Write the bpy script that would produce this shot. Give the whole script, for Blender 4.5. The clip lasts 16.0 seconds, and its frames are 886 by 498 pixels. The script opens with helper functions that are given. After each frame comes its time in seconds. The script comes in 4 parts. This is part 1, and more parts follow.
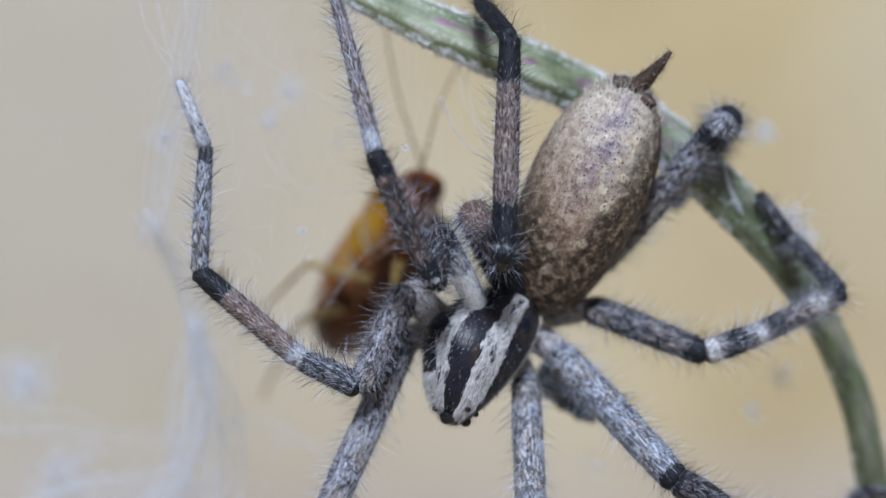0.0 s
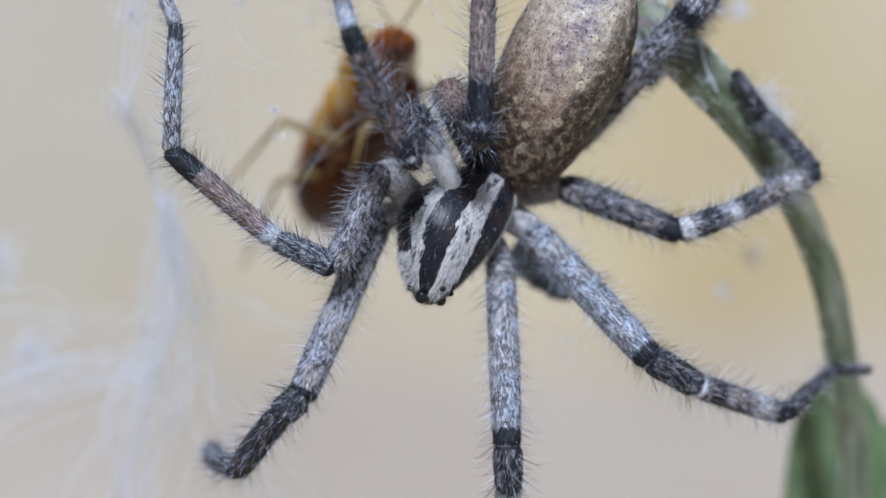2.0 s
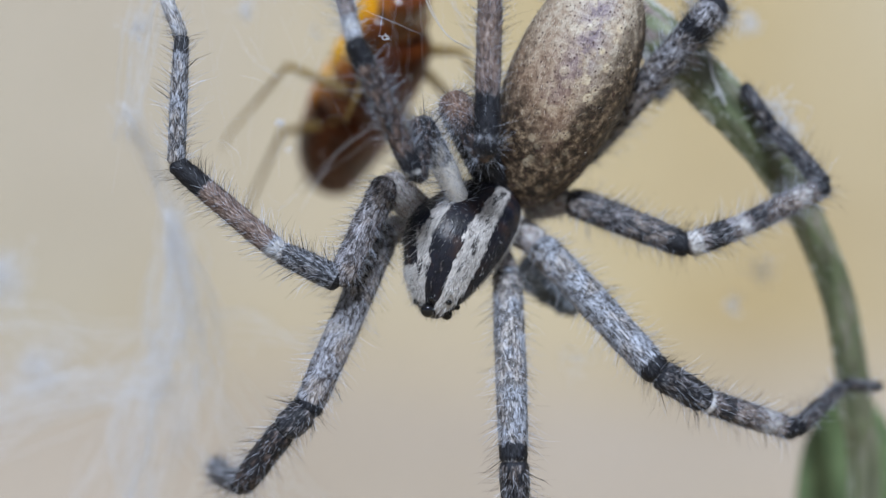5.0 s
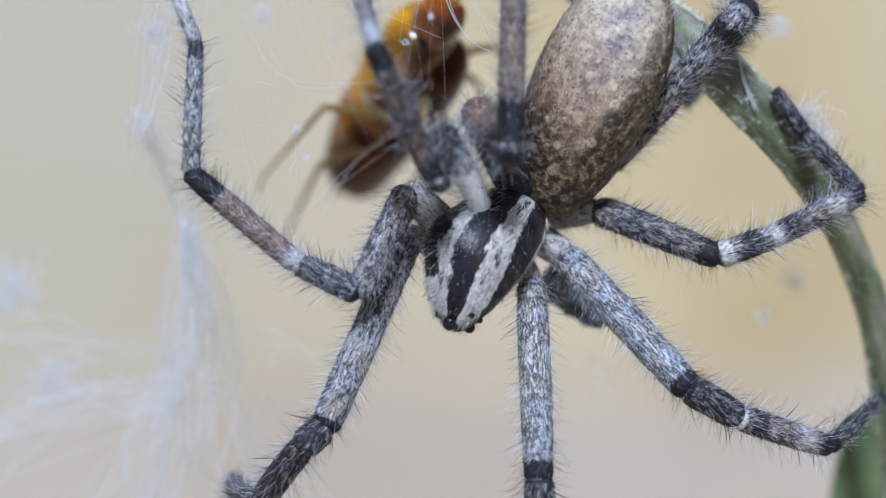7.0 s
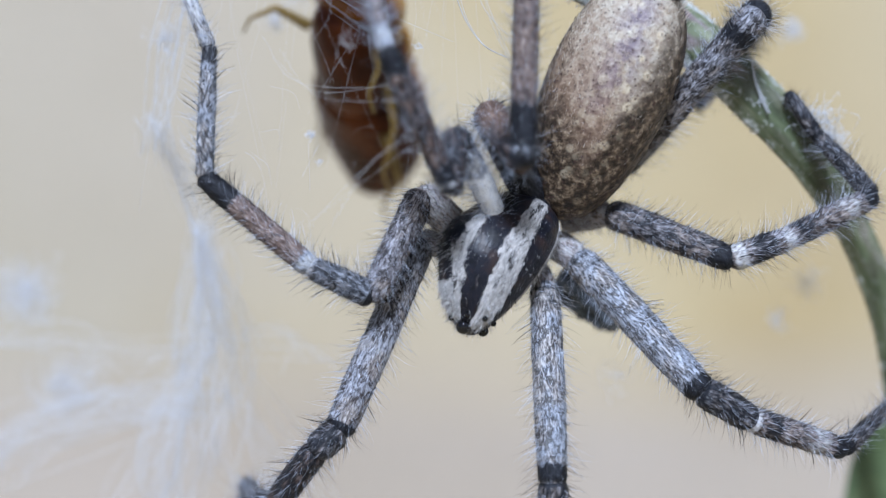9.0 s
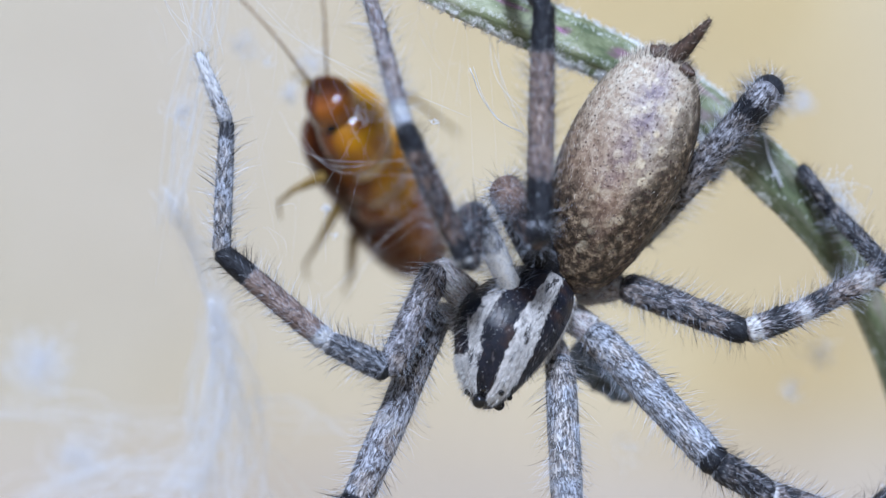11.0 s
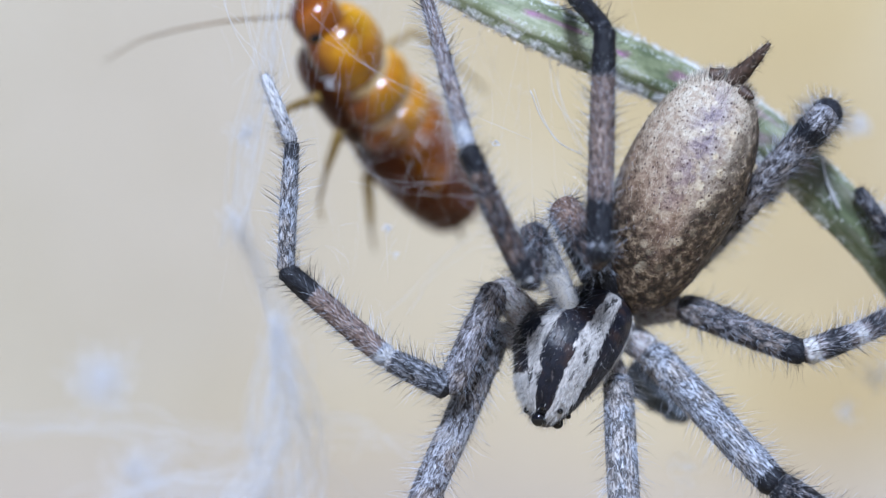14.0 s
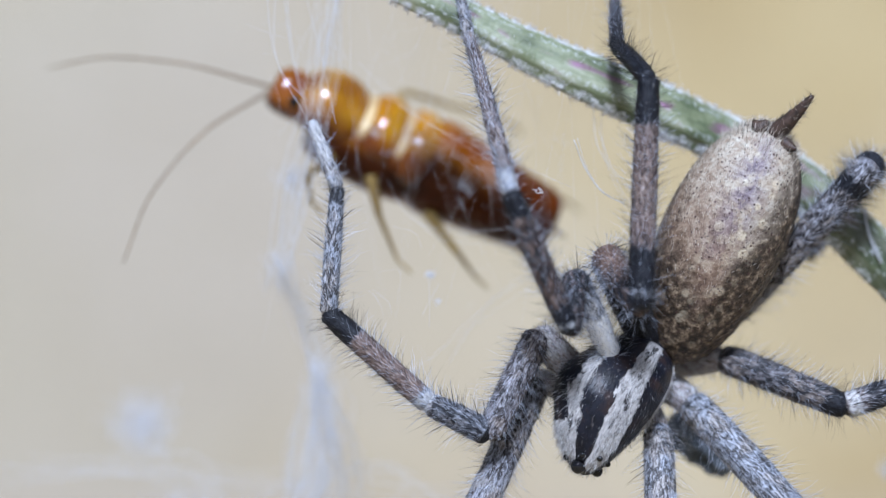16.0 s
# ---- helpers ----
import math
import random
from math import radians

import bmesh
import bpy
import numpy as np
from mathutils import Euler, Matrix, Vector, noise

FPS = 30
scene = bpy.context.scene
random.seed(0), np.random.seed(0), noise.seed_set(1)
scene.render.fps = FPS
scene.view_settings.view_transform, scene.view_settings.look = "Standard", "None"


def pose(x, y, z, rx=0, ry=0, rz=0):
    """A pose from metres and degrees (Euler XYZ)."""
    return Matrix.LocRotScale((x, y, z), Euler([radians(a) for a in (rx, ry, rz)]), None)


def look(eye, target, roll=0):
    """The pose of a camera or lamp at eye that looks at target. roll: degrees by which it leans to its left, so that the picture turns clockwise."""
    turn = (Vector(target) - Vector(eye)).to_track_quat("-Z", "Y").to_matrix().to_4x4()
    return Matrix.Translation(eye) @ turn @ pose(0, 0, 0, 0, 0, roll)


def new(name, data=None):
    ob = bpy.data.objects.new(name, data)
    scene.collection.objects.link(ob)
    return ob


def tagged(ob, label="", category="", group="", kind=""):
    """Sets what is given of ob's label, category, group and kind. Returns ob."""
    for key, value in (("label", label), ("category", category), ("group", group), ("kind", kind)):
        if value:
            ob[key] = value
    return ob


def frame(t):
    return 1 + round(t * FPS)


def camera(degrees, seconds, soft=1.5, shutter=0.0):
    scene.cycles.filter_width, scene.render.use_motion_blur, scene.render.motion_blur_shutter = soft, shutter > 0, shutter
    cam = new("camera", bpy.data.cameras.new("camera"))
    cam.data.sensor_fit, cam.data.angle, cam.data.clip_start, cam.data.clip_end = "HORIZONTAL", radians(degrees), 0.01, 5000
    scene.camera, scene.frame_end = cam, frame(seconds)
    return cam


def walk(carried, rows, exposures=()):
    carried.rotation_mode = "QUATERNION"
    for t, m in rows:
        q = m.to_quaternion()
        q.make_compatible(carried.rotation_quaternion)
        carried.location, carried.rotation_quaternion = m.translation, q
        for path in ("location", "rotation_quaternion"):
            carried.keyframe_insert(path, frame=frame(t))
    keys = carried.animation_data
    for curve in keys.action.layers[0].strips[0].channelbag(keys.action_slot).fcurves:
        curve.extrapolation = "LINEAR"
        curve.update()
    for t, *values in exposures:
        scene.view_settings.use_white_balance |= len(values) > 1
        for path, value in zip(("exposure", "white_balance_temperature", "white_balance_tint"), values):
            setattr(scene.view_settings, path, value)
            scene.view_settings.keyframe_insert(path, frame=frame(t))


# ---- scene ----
cam = camera(32.0, 16.0, soft=1.2)
cam.data.dof.use_dof = True
cam.data.dof.focus_distance = 0.0503
cam.data.dof.aperture_fstop = 27.0
walk(cam, [
    (0, pose(0.000000, -0.051949, 0.100000, 90.000, -0.000, -0.000)),
    (0.5, pose(0.000143, -0.051925, 0.099837, 90.331, 0.001, -0.097)),
    (1, pose(-0.000036, -0.051811, 0.100128, 88.868, -0.013, -0.552)),
    (1.5, pose(-0.000352, -0.051709, 0.100307, 86.477, -0.039, -1.161)),
    (2, pose(-0.000467, -0.051657, 0.100001, 85.514, 0.034, -1.458)),
    (2.5, pose(-0.000307, -0.051735, 0.099925, 85.525, 0.045, -1.339)),
    (3, pose(-0.000330, -0.051687, 0.099989, 85.573, 0.076, -1.360)),
    (3.5, pose(-0.000272, -0.051758, 0.099819, 85.890, -0.012, -1.258)),
    (4, pose(-0.000263, -0.051760, 0.099761, 86.077, 0.043, -1.228)),
    (4.2, pose(-0.000259, -0.051747, 0.099745, 86.106, 0.030, -1.203)),
    (6.5, pose(-0.000224, -0.050045, 0.099383, 87.026, 0.103, -0.346)),
    (7, pose(-0.000225, -0.049784, 0.099773, 86.532, 0.134, -0.167)),
    (7.5, pose(-0.000275, -0.049712, 0.099857, 86.218, 0.127, -0.064)),
    (8, pose(-0.000209, -0.049687, 0.099762, 85.944, 0.167, 0.137)),
    (8.2, pose(-0.000042, -0.049731, 0.099313, 86.283, 0.245, 0.352)),
    (10.3, pose(-0.000877, -0.049985, 0.100350, 87.355, 0.489, -0.077)),
    (10.5, pose(-0.000739, -0.050022, 0.100221, 88.144, 0.443, 0.130)),
    (11, pose(-0.000843, -0.050022, 0.100295, 88.831, 0.375, 0.189)),
    (11.5, pose(-0.000700, -0.050203, 0.100292, 88.908, 0.221, 0.665)),
    (12, pose(-0.000853, -0.050233, 0.100278, 88.893, 0.143, 0.870)),
    (12.5, pose(-0.001046, -0.050380, 0.100264, 88.893, 0.192, 1.035)),
    (13, pose(-0.001435, -0.050478, 0.100511, 88.717, 0.264, 0.987)),
    (13.5, pose(-0.001447, -0.050617, 0.100318, 89.173, 0.159, 1.362)),
    (14, pose(-0.001371, -0.050748, 0.100271, 89.607, 0.031, 1.825)),
    (14.5, pose(-0.001307, -0.050897, 0.100229, 90.079, -0.180, 2.279)),
    (15, pose(-0.001273, -0.051155, 0.099827, 90.987, -0.413, 2.701)),
    (15.5, pose(-0.001437, -0.051338, 0.099772, 91.510, -0.693, 2.865)),
    (16, pose(-0.001460, -0.051122, 0.099348, 92.331, -0.916, 3.261)),
], exposures=[
    (0.0, -0.12, 5720, 16), (1.5, 0.0, 5680, 16), (3.0, 0.04, 5600, 16), (3.5, -0.38, 5900, 14), (4.2, -0.22, 6000, 13), (6.3, 0.06, 5720, 15), (8.2, 0.09, 5590, 15), (11.0, 0.24, 5470, 16), (13.0, 0.19, 5470, 16), (14.5, 0.23, 5470, 17), (16.0, 0.12, 5540, 17),
])

# ---- light: bright diffuse daylight from above and before the plant ----
world = bpy.data.worlds.new("sky")
scene.world = world
world.use_nodes = True
wn = world.node_tree.nodes
sky = wn.new("ShaderNodeTexSky")
sky.sky_type = "NISHITA"
sky.sun_disc = False
sky.sun_elevation = radians(44)
sky.sun_rotation = radians(181)
wn["Background"].inputs["Strength"].default_value = 0.045
world.node_tree.links.new(sky.outputs["Color"], wn["Background"].inputs["Color"])
sun = new("sun", bpy.data.lights.new("sun", "SUN"))
sun.data.energy = 4.4
sun.data.angle = radians(11)
sun.data.color = (0.885, 0.955, 1.0)
sun.matrix_world = look((-0.02, -0.92, 0.86), (0, 0, 0))

# ---- sizes: millimetres round the place where the lens is focused, 0.1 m over the ground ----
MM = 0.001
LIFT = Vector((0, 0, 0.1))
rng = random.Random(7)
nrg = np.random.RandomState(5)


def mm(p):
    return Vector(p) * MM


# ---- materials ----
def material(name, rough=0.6, metal=0.0, gloss=0.5):
    m = bpy.data.materials.new(name)
    m.use_nodes = True
    b = m.node_tree.nodes["Principled BSDF"]
    b.inputs["Roughness"].default_value = rough
    b.inputs["Metallic"].default_value = metal
    b.inputs["Specular IOR Level"].default_value = gloss
    return m, m.node_tree.nodes, m.node_tree.links, b


def noise_tex(nodes, links, scale, detail=4.0, rough=0.6, coord="Object", stretch=None):
    tc = nodes.new("ShaderNodeTexCoord")
    n = nodes.new("ShaderNodeTexNoise")
    n.inputs["Scale"].default_value = scale
    n.inputs["Detail"].default_value = detail
    n.inputs["Roughness"].default_value = rough
    if stretch:
        mp = nodes.new("ShaderNodeMapping")
        mp.inputs["Scale"].default_value = stretch
        links.new(tc.outputs[coord], mp.inputs["Vector"])
        links.new(mp.outputs["Vector"], n.inputs["Vector"])
    else:
        links.new(tc.outputs[coord], n.inputs["Vector"])
    return n.outputs["Fac"]


def ramp(nodes, links, fac, stops):
    r = nodes.new("ShaderNodeValToRGB")
    e = r.color_ramp.elements
    while len(e) < len(stops):
        e.new(0.5)
    for k, (p, c) in enumerate(stops):
        e[k].position = p
        e[k].color = (*c, 1) if len(c) == 3 else c
    links.new(fac, r.inputs["Fac"])
    return r.outputs["Color"]


def grey(v):
    return (v, v, v)


def mix(nodes, links, fac, a, b, kind="MIX"):
    n = nodes.new("ShaderNodeMix")
    n.data_type = "RGBA"
    n.blend_type = kind
    for sock, val in ((n.inputs["Factor"], fac), (n.inputs[6], a), (n.inputs[7], b)):
        if isinstance(val, (int, float)):
            sock.default_value = val
        elif isinstance(val, tuple):
            sock.default_value = (*val, 1)
        else:
            links.new(val, sock)
    return n.outputs[2]


def attr(nodes, name):
    a = nodes.new("ShaderNodeAttribute")
    a.attribute_name = name
    return a.outputs["Fac"]


def bump(nodes, links, b, height, strength, distance):
    n = nodes.new("ShaderNodeBump")
    n.inputs["Strength"].default_value = strength
    n.inputs["Distance"].default_value = distance
    links.new(height, n.inputs["Height"])
    links.new(n.outputs["Normal"], b.inputs["Normal"])


def skin_noise(nodes, links, scale, detail, rough, long):
    """Noise drawn out along the piece that it lies on."""
    a = nodes.new("ShaderNodeAttribute")
    a.attribute_name = "skin"
    mp = nodes.new("ShaderNodeMapping")
    mp.inputs["Scale"].default_value = (long, 1, 1)
    n = nodes.new("ShaderNodeTexNoise")
    n.inputs["Scale"].default_value = scale
    n.inputs["Detail"].default_value = detail
    n.inputs["Roughness"].default_value = rough
    links.new(a.outputs["Vector"], mp.inputs["Vector"])
    links.new(mp.outputs["Vector"], n.inputs["Vector"])
    return n.outputs["Fac"]


def broken(nodes, links, name, grain, lo, hi):
    """A mark whose edge is frayed by the grain."""
    k = nodes.new("ShaderNodeMath")
    k.operation = "MULTIPLY_ADD"
    k.inputs[1].default_value = 1.5
    k.inputs[2].default_value = -0.75
    links.new(grain, k.inputs[0])
    a = nodes.new("ShaderNodeMath")
    a.operation = "ADD"
    links.new(k.outputs[0], a.inputs[0])
    links.new(attr(nodes, name), a.inputs[1])
    return ramp(nodes, links, a.outputs[0], [(lo, grey(0)), (hi, grey(1))])


def leg_material():
    m, n, l, b = material("spider_leg", 0.5, gloss=0.25)
    fine = skin_noise(n, l, 14000, 4, 0.75, 0.3)
    patch = skin_noise(n, l, 5200, 4, 0.75, 0.55)
    tone = skin_noise(n, l, 1300, 2, 0.5, 0.8)
    pale = ramp(n, l, fine, [(0.38, (0.04, 0.041, 0.048)), (0.47, (0.185, 0.195, 0.222)), (0.62, (0.55, 0.585, 0.675))])
    tanned = ramp(n, l, fine, [(0.38, (0.035, 0.027, 0.024)), (0.47, (0.20, 0.165, 0.14)), (0.61, (0.58, 0.52, 0.45))])
    pale = mix(n, l, ramp(n, l, tone, [(0.47, grey(0)), (0.60, grey(0.65))]), pale, tanned)
    mott = mix(n, l, ramp(n, l, patch, [(0.535, grey(0)), (0.565, grey(0.95))]), pale, (0.03, 0.027, 0.028))
    brown = ramp(n, l, fine, [(0.35, (0.045, 0.027, 0.021)), (0.50, (0.17, 0.108, 0.084)), (0.68, (0.46, 0.36, 0.30))])
    c = mix(n, l, attr(n, "brown"), mott, brown)
    c = mix(n, l, broken(n, l, "dark", patch, 0.28, 0.62), c, ramp(n, l, fine, [(0.4, (0.005, 0.005, 0.008)), (0.62, (0.03, 0.033, 0.042)), (0.75, (0.14, 0.15, 0.17))]))
    cream = ramp(n, l, fine, [(0.30, (0.56, 0.55, 0.53)), (0.50, (0.90, 0.90, 0.90))])
    c = mix(n, l, broken(n, l, "cream", patch, 0.2, 0.75), c, cream)
    l.new(c, b.inputs["Base Color"])
    bump(n, l, b, fine, 0.6, 0.00006)
    return m


def carapace_material():
    m, n, l, b = material("carapace", 0.5, gloss=0.3)
    fine = skin_noise(n, l, 9000, 3, 0.75, 0.35)
    patch = noise_tex(n, l, 1500, 3, 0.6)
    dark = ramp(n, l, patch, [(0.35, (0.005, 0.005, 0.008)), (0.50, (0.012, 0.013, 0.021)), (0.64, (0.030, 0.019, 0.018)), (0.80, (0.07, 0.038, 0.03))])
    pale = ramp(n, l, fine, [(0.32, (0.07, 0.065, 0.065)), (0.43, (0.34, 0.32, 0.305)), (0.62, (0.64, 0.61, 0.585))])
    fleck = ramp(n, l, skin_noise(n, l, 3600, 2, 0.5, 0.3), [(0.60, grey(0)), (0.64, grey(0.95))])
    pale = mix(n, l, fleck, pale, (0.03, 0.026, 0.026))
    dark = mix(n, l, ramp(n, l, fine, [(0.62, grey(0)), (0.70, grey(0.4))]), dark, (0.30, 0.26, 0.25))
    edge = broken(n, l, "pale", fine, 0.35, 0.62)
    c = mix(n, l, edge, dark, pale)
    l.new(c, b.inputs["Base Color"])
    l.new(ramp(n, l, edge, [(0.0, grey(0.38)), (1.0, grey(0.8))]), b.inputs["Roughness"])
    bump(n, l, b, fine, 0.5, 0.00005)
    return m


def abdomen_material():
    m, n, l, b = material("abdomen", 0.5, gloss=0.35)
    tc = n.new("ShaderNodeTexCoord")
    fine = noise_tex(n, l, 9000, 3, 0.75)
    mid = noise_tex(n, l, 3600, 4, 0.7)
    broad = noise_tex(n, l, 1500, 3, 0.6)

    def cells(scale, lo, hi):
        v = n.new("ShaderNodeTexVoronoi")
        v.inputs["Scale"].default_value = scale
        l.new(tc.outputs["Object"], v.inputs["Vector"])
        return ramp(n, l, v.outputs["Distance"], [(lo, grey(1)), (hi, grey(0))])

    tan = ramp(n, l, mid, [(0.30, (0.318, 0.230, 0.162)), (0.48, (0.473, 0.396, 0.306)), (0.68, (0.654, 0.616, 0.513))])
    plum = ramp(n, l, mid, [(0.30, (0.102, 0.084, 0.110)), (0.48, (0.212, 0.167, 0.194)), (0.68, (0.391, 0.334, 0.343))])
    worn = mix(n, l, ramp(n, l, broad, [(0.40, grey(0)), (0.52, grey(1))]), grey(0), attr(n, "median"))
    c = mix(n, l, worn, tan, plum)
    rust = ramp(n, l, mid, [(0.30, (0.105, 0.056, 0.034)), (0.48, (0.235, 0.148, 0.094)), (0.66, (0.40, 0.29, 0.195))])
    c = mix(n, l, attr(n, "rust"), c, rust)
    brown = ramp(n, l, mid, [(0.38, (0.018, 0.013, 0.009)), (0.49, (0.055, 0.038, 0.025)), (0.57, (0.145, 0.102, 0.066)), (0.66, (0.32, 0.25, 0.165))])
    # brown flanks, with shadow on the left edge and front end painted in
    c = mix(n, l, attr(n, "flank_shade"), c, brown)
    c = mix(n, l, mix(n, l, cells(2000, 0.30, 0.42), grey(0), attr(n, "spots")), c, ramp(n, l, fine, [(0.35, (0.56, 0.43, 0.27)), (0.6, (0.82, 0.73, 0.54))]))
    kept = ramp(n, l, broad, [(0.38, grey(0.45)), (0.55, grey(0.95))])
    c = mix(n, l, mix(n, l, cells(5400, 0.15, 0.26), grey(0), kept), c, (0.06, 0.03, 0.028))
    speck = ramp(n, l, fine, [(0.31, grey(0.9)), (0.37, grey(0))])
    c = mix(n, l, speck, c, (0.03, 0.02, 0.018))
    l.new(c, b.inputs["Base Color"])
    bump(n, l, b, mid, 0.6, 0.00014)
    return m


def hair_material(name, lo, hi, rough=0.3, gloss=0.5):
    m, n, l, b = material(name, rough, gloss=gloss)
    g = n.new("ShaderNodeNewGeometry")
    l.new(ramp(n, l, g.outputs["Random Per Island"], [(0.0, lo), (1.0, hi)]), b.inputs["Base Color"])
    return m


def stem_material():
    m, n, l, b = material("stem", 0.42)
    streak = skin_noise(n, l, 1500, 4, 0.65, 0.25)
    fine = noise_tex(n, l, 6500, 3, 0.75)
    green = ramp(n, l, streak, [(0.34, (0.10, 0.125, 0.06)), (0.5, (0.22, 0.25, 0.135)), (0.66, (0.40, 0.42, 0.29))])
    c = mix(n, l, broken(n, l, "purple", streak, 0.25, 0.75), green, ramp(n, l, streak, [(0.35, (0.13, 0.085, 0.09)), (0.5, (0.22, 0.14, 0.16)), (0.66, (0.42, 0.20, 0.36))]))
    c = mix(n, l, attr(n, "old"), c, ramp(n, l, streak, [(0.34, (0.045, 0.060, 0.028)), (0.5, (0.105, 0.128, 0.068)), (0.66, (0.22, 0.24, 0.16))]))
    c = mix(n, l, broken(n, l, "rib", fine, 0.2, 0.7), c, ramp(n, l, fine, [(0.35, (0.34, 0.37, 0.32)), (0.6, (0.82, 0.84, 0.84))]))
    l.new(c, b.inputs["Base Color"])
    bump(n, l, b, fine, 0.5, 0.00006)
    return m


def prey_material(name, stops, rough=0.22, gloss=0.22, coat=0.12, under=None):
    m, n, l, b = material(name, rough, gloss=gloss)
    soft = noise_tex(n, l, 420, 3, 0.55)
    c = ramp(n, l, soft, stops)
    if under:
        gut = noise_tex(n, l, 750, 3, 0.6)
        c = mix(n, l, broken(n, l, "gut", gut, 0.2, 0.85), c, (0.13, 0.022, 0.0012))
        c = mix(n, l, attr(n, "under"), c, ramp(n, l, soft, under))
    l.new(c, b.inputs["Base Color"])
    b.inputs["Subsurface Weight"].default_value = 0.0
    b.inputs["Subsurface Radius"].default_value = (0.0012, 0.0005, 0.0002)
    b.inputs["Subsurface Scale"].default_value = 1.0
    b.inputs["Coat Weight"].default_value = coat
    b.inputs["Coat Roughness"].default_value = 0.1
    bump(n, l, b, noise_tex(n, l, 2600, 2, 0.5), 0.12, 0.00006)
    return m


def plain_material(name, a, c, scale, rough=0.6, bumpy=0.3, depth=0.0001):
    m, n, l, b = material(name, rough)
    f = noise_tex(n, l, scale, 4, 0.6)
    l.new(ramp(n, l, f, [(0.3, a), (0.7, c)]), b.inputs["Base Color"])
    bump(n, l, b, f, bumpy, depth)
    return m


def backdrop_material():
    m, n, l, b = material("straw_coloured_wall", 0.9)
    broad = noise_tex(n, l, 16, 3, 0.5)
    tint = noise_tex(n, l, 9.0, 2, 0.5)
    grain = noise_tex(n, l, 900, 4, 0.7)
    tc = n.new("ShaderNodeTexCoord")
    sep = n.new("ShaderNodeSeparateXYZ")
    l.new(tc.outputs["Object"], sep.inputs[0])
    base = ramp(n, l, broad, [(0.32, (0.426, 0.314, 0.140)), (0.5, (0.515, 0.404, 0.207)), (0.68, (0.554, 0.461, 0.284))])
    pale = ramp(n, l, broad, [(0.3, (0.426, 0.370, 0.263)), (0.7, (0.505, 0.448, 0.347))])

    def stain(axis, lo, hi):
        mr = n.new("ShaderNodeMapRange")
        mr.inputs["From Min"].default_value = lo
        mr.inputs["From Max"].default_value = hi
        l.new(sep.outputs[axis], mr.inputs["Value"])
        ad = n.new("ShaderNodeMath")
        ad.operation = "MULTIPLY_ADD"
        l.new(tint, ad.inputs[0])
        ad.inputs[1].default_value = 1.6
        ad.inputs[2].default_value = -0.8
        sm = n.new("ShaderNodeMath")
        sm.use_clamp = True
        l.new(mr.outputs["Result"], sm.inputs[0])
        l.new(ad.outputs[0], sm.inputs[1])
        return sm.outputs[0]
    c = mix(n, l, stain(0, 0.0, -0.07), base, pale)
    rosy = ramp(n, l, broad, [(0.3, (0.405, 0.340, 0.264)), (0.7, (0.479, 0.411, 0.339))])
    c = mix(n, l, stain(2, 0.075, 0.055), c, rosy)
    c = mix(n, l, ramp(n, l, grain, [(0.3, grey(0.2)), (0.6, grey(0))]), c, (0.297, 0.209, 0.117))
    l.new(c, b.inputs["Base Color"])
    bump(n, l, b, grain, 0.4, 0.0008)
    return m


LEG = leg_material()
CARAPACE = carapace_material()
ABDOMEN = abdomen_material()
HAIR_PALE = hair_material("pale_hair", (0.26, 0.285, 0.35), (0.76, 0.81, 0.94))
HAIR_DARK = hair_material("dark_hair", (0.004, 0.004, 0.005), (0.032, 0.03, 0.032), 0.35, 0.12)
HAIR_TAN = hair_material("tan_hair", (0.44, 0.34, 0.25), (0.92, 0.86, 0.76))
HAIR_WHITE = hair_material("white_hair", (0.36, 0.35, 0.35), (0.86, 0.85, 0.84))
EYE = plain_material("eye_black", (0.004, 0.004, 0.005), (0.012, 0.011, 0.012), 3000, 0.04, 0.0)
SPINNERET = plain_material("spinneret_brown", (0.012, 0.008, 0.006), (0.10, 0.055, 0.035), 3500, 0.6)
CHELICERA = plain_material("chelicera_dark", (0.004, 0.004, 0.004), (0.022, 0.016, 0.014), 2500, 0.3)
STEM = stem_material()
LEAF = plain_material("leaf_green", (0.062, 0.10, 0.042), (0.165, 0.225, 0.105), 500, 0.5)
DEBRIS = plain_material("grey_debris", (0.012, 0.016, 0.022), (0.20, 0.23, 0.27), 1500, 0.8, 0.6, 0.0002)
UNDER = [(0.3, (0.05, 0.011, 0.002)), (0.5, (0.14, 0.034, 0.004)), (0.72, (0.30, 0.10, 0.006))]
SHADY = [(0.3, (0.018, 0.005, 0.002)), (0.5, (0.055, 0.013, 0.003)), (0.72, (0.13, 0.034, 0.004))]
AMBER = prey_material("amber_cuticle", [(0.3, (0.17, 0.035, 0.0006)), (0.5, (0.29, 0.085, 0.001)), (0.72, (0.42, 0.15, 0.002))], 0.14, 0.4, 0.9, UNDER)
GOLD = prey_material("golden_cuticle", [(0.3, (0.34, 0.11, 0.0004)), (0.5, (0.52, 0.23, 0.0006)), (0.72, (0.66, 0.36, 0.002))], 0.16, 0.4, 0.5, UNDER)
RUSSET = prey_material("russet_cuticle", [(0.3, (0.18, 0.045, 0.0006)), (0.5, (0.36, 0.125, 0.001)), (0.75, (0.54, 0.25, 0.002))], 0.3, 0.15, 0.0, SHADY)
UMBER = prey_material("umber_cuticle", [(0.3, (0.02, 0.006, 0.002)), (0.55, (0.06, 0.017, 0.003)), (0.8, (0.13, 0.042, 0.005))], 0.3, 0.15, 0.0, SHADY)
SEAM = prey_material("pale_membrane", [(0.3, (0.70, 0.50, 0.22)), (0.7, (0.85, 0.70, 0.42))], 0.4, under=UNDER)
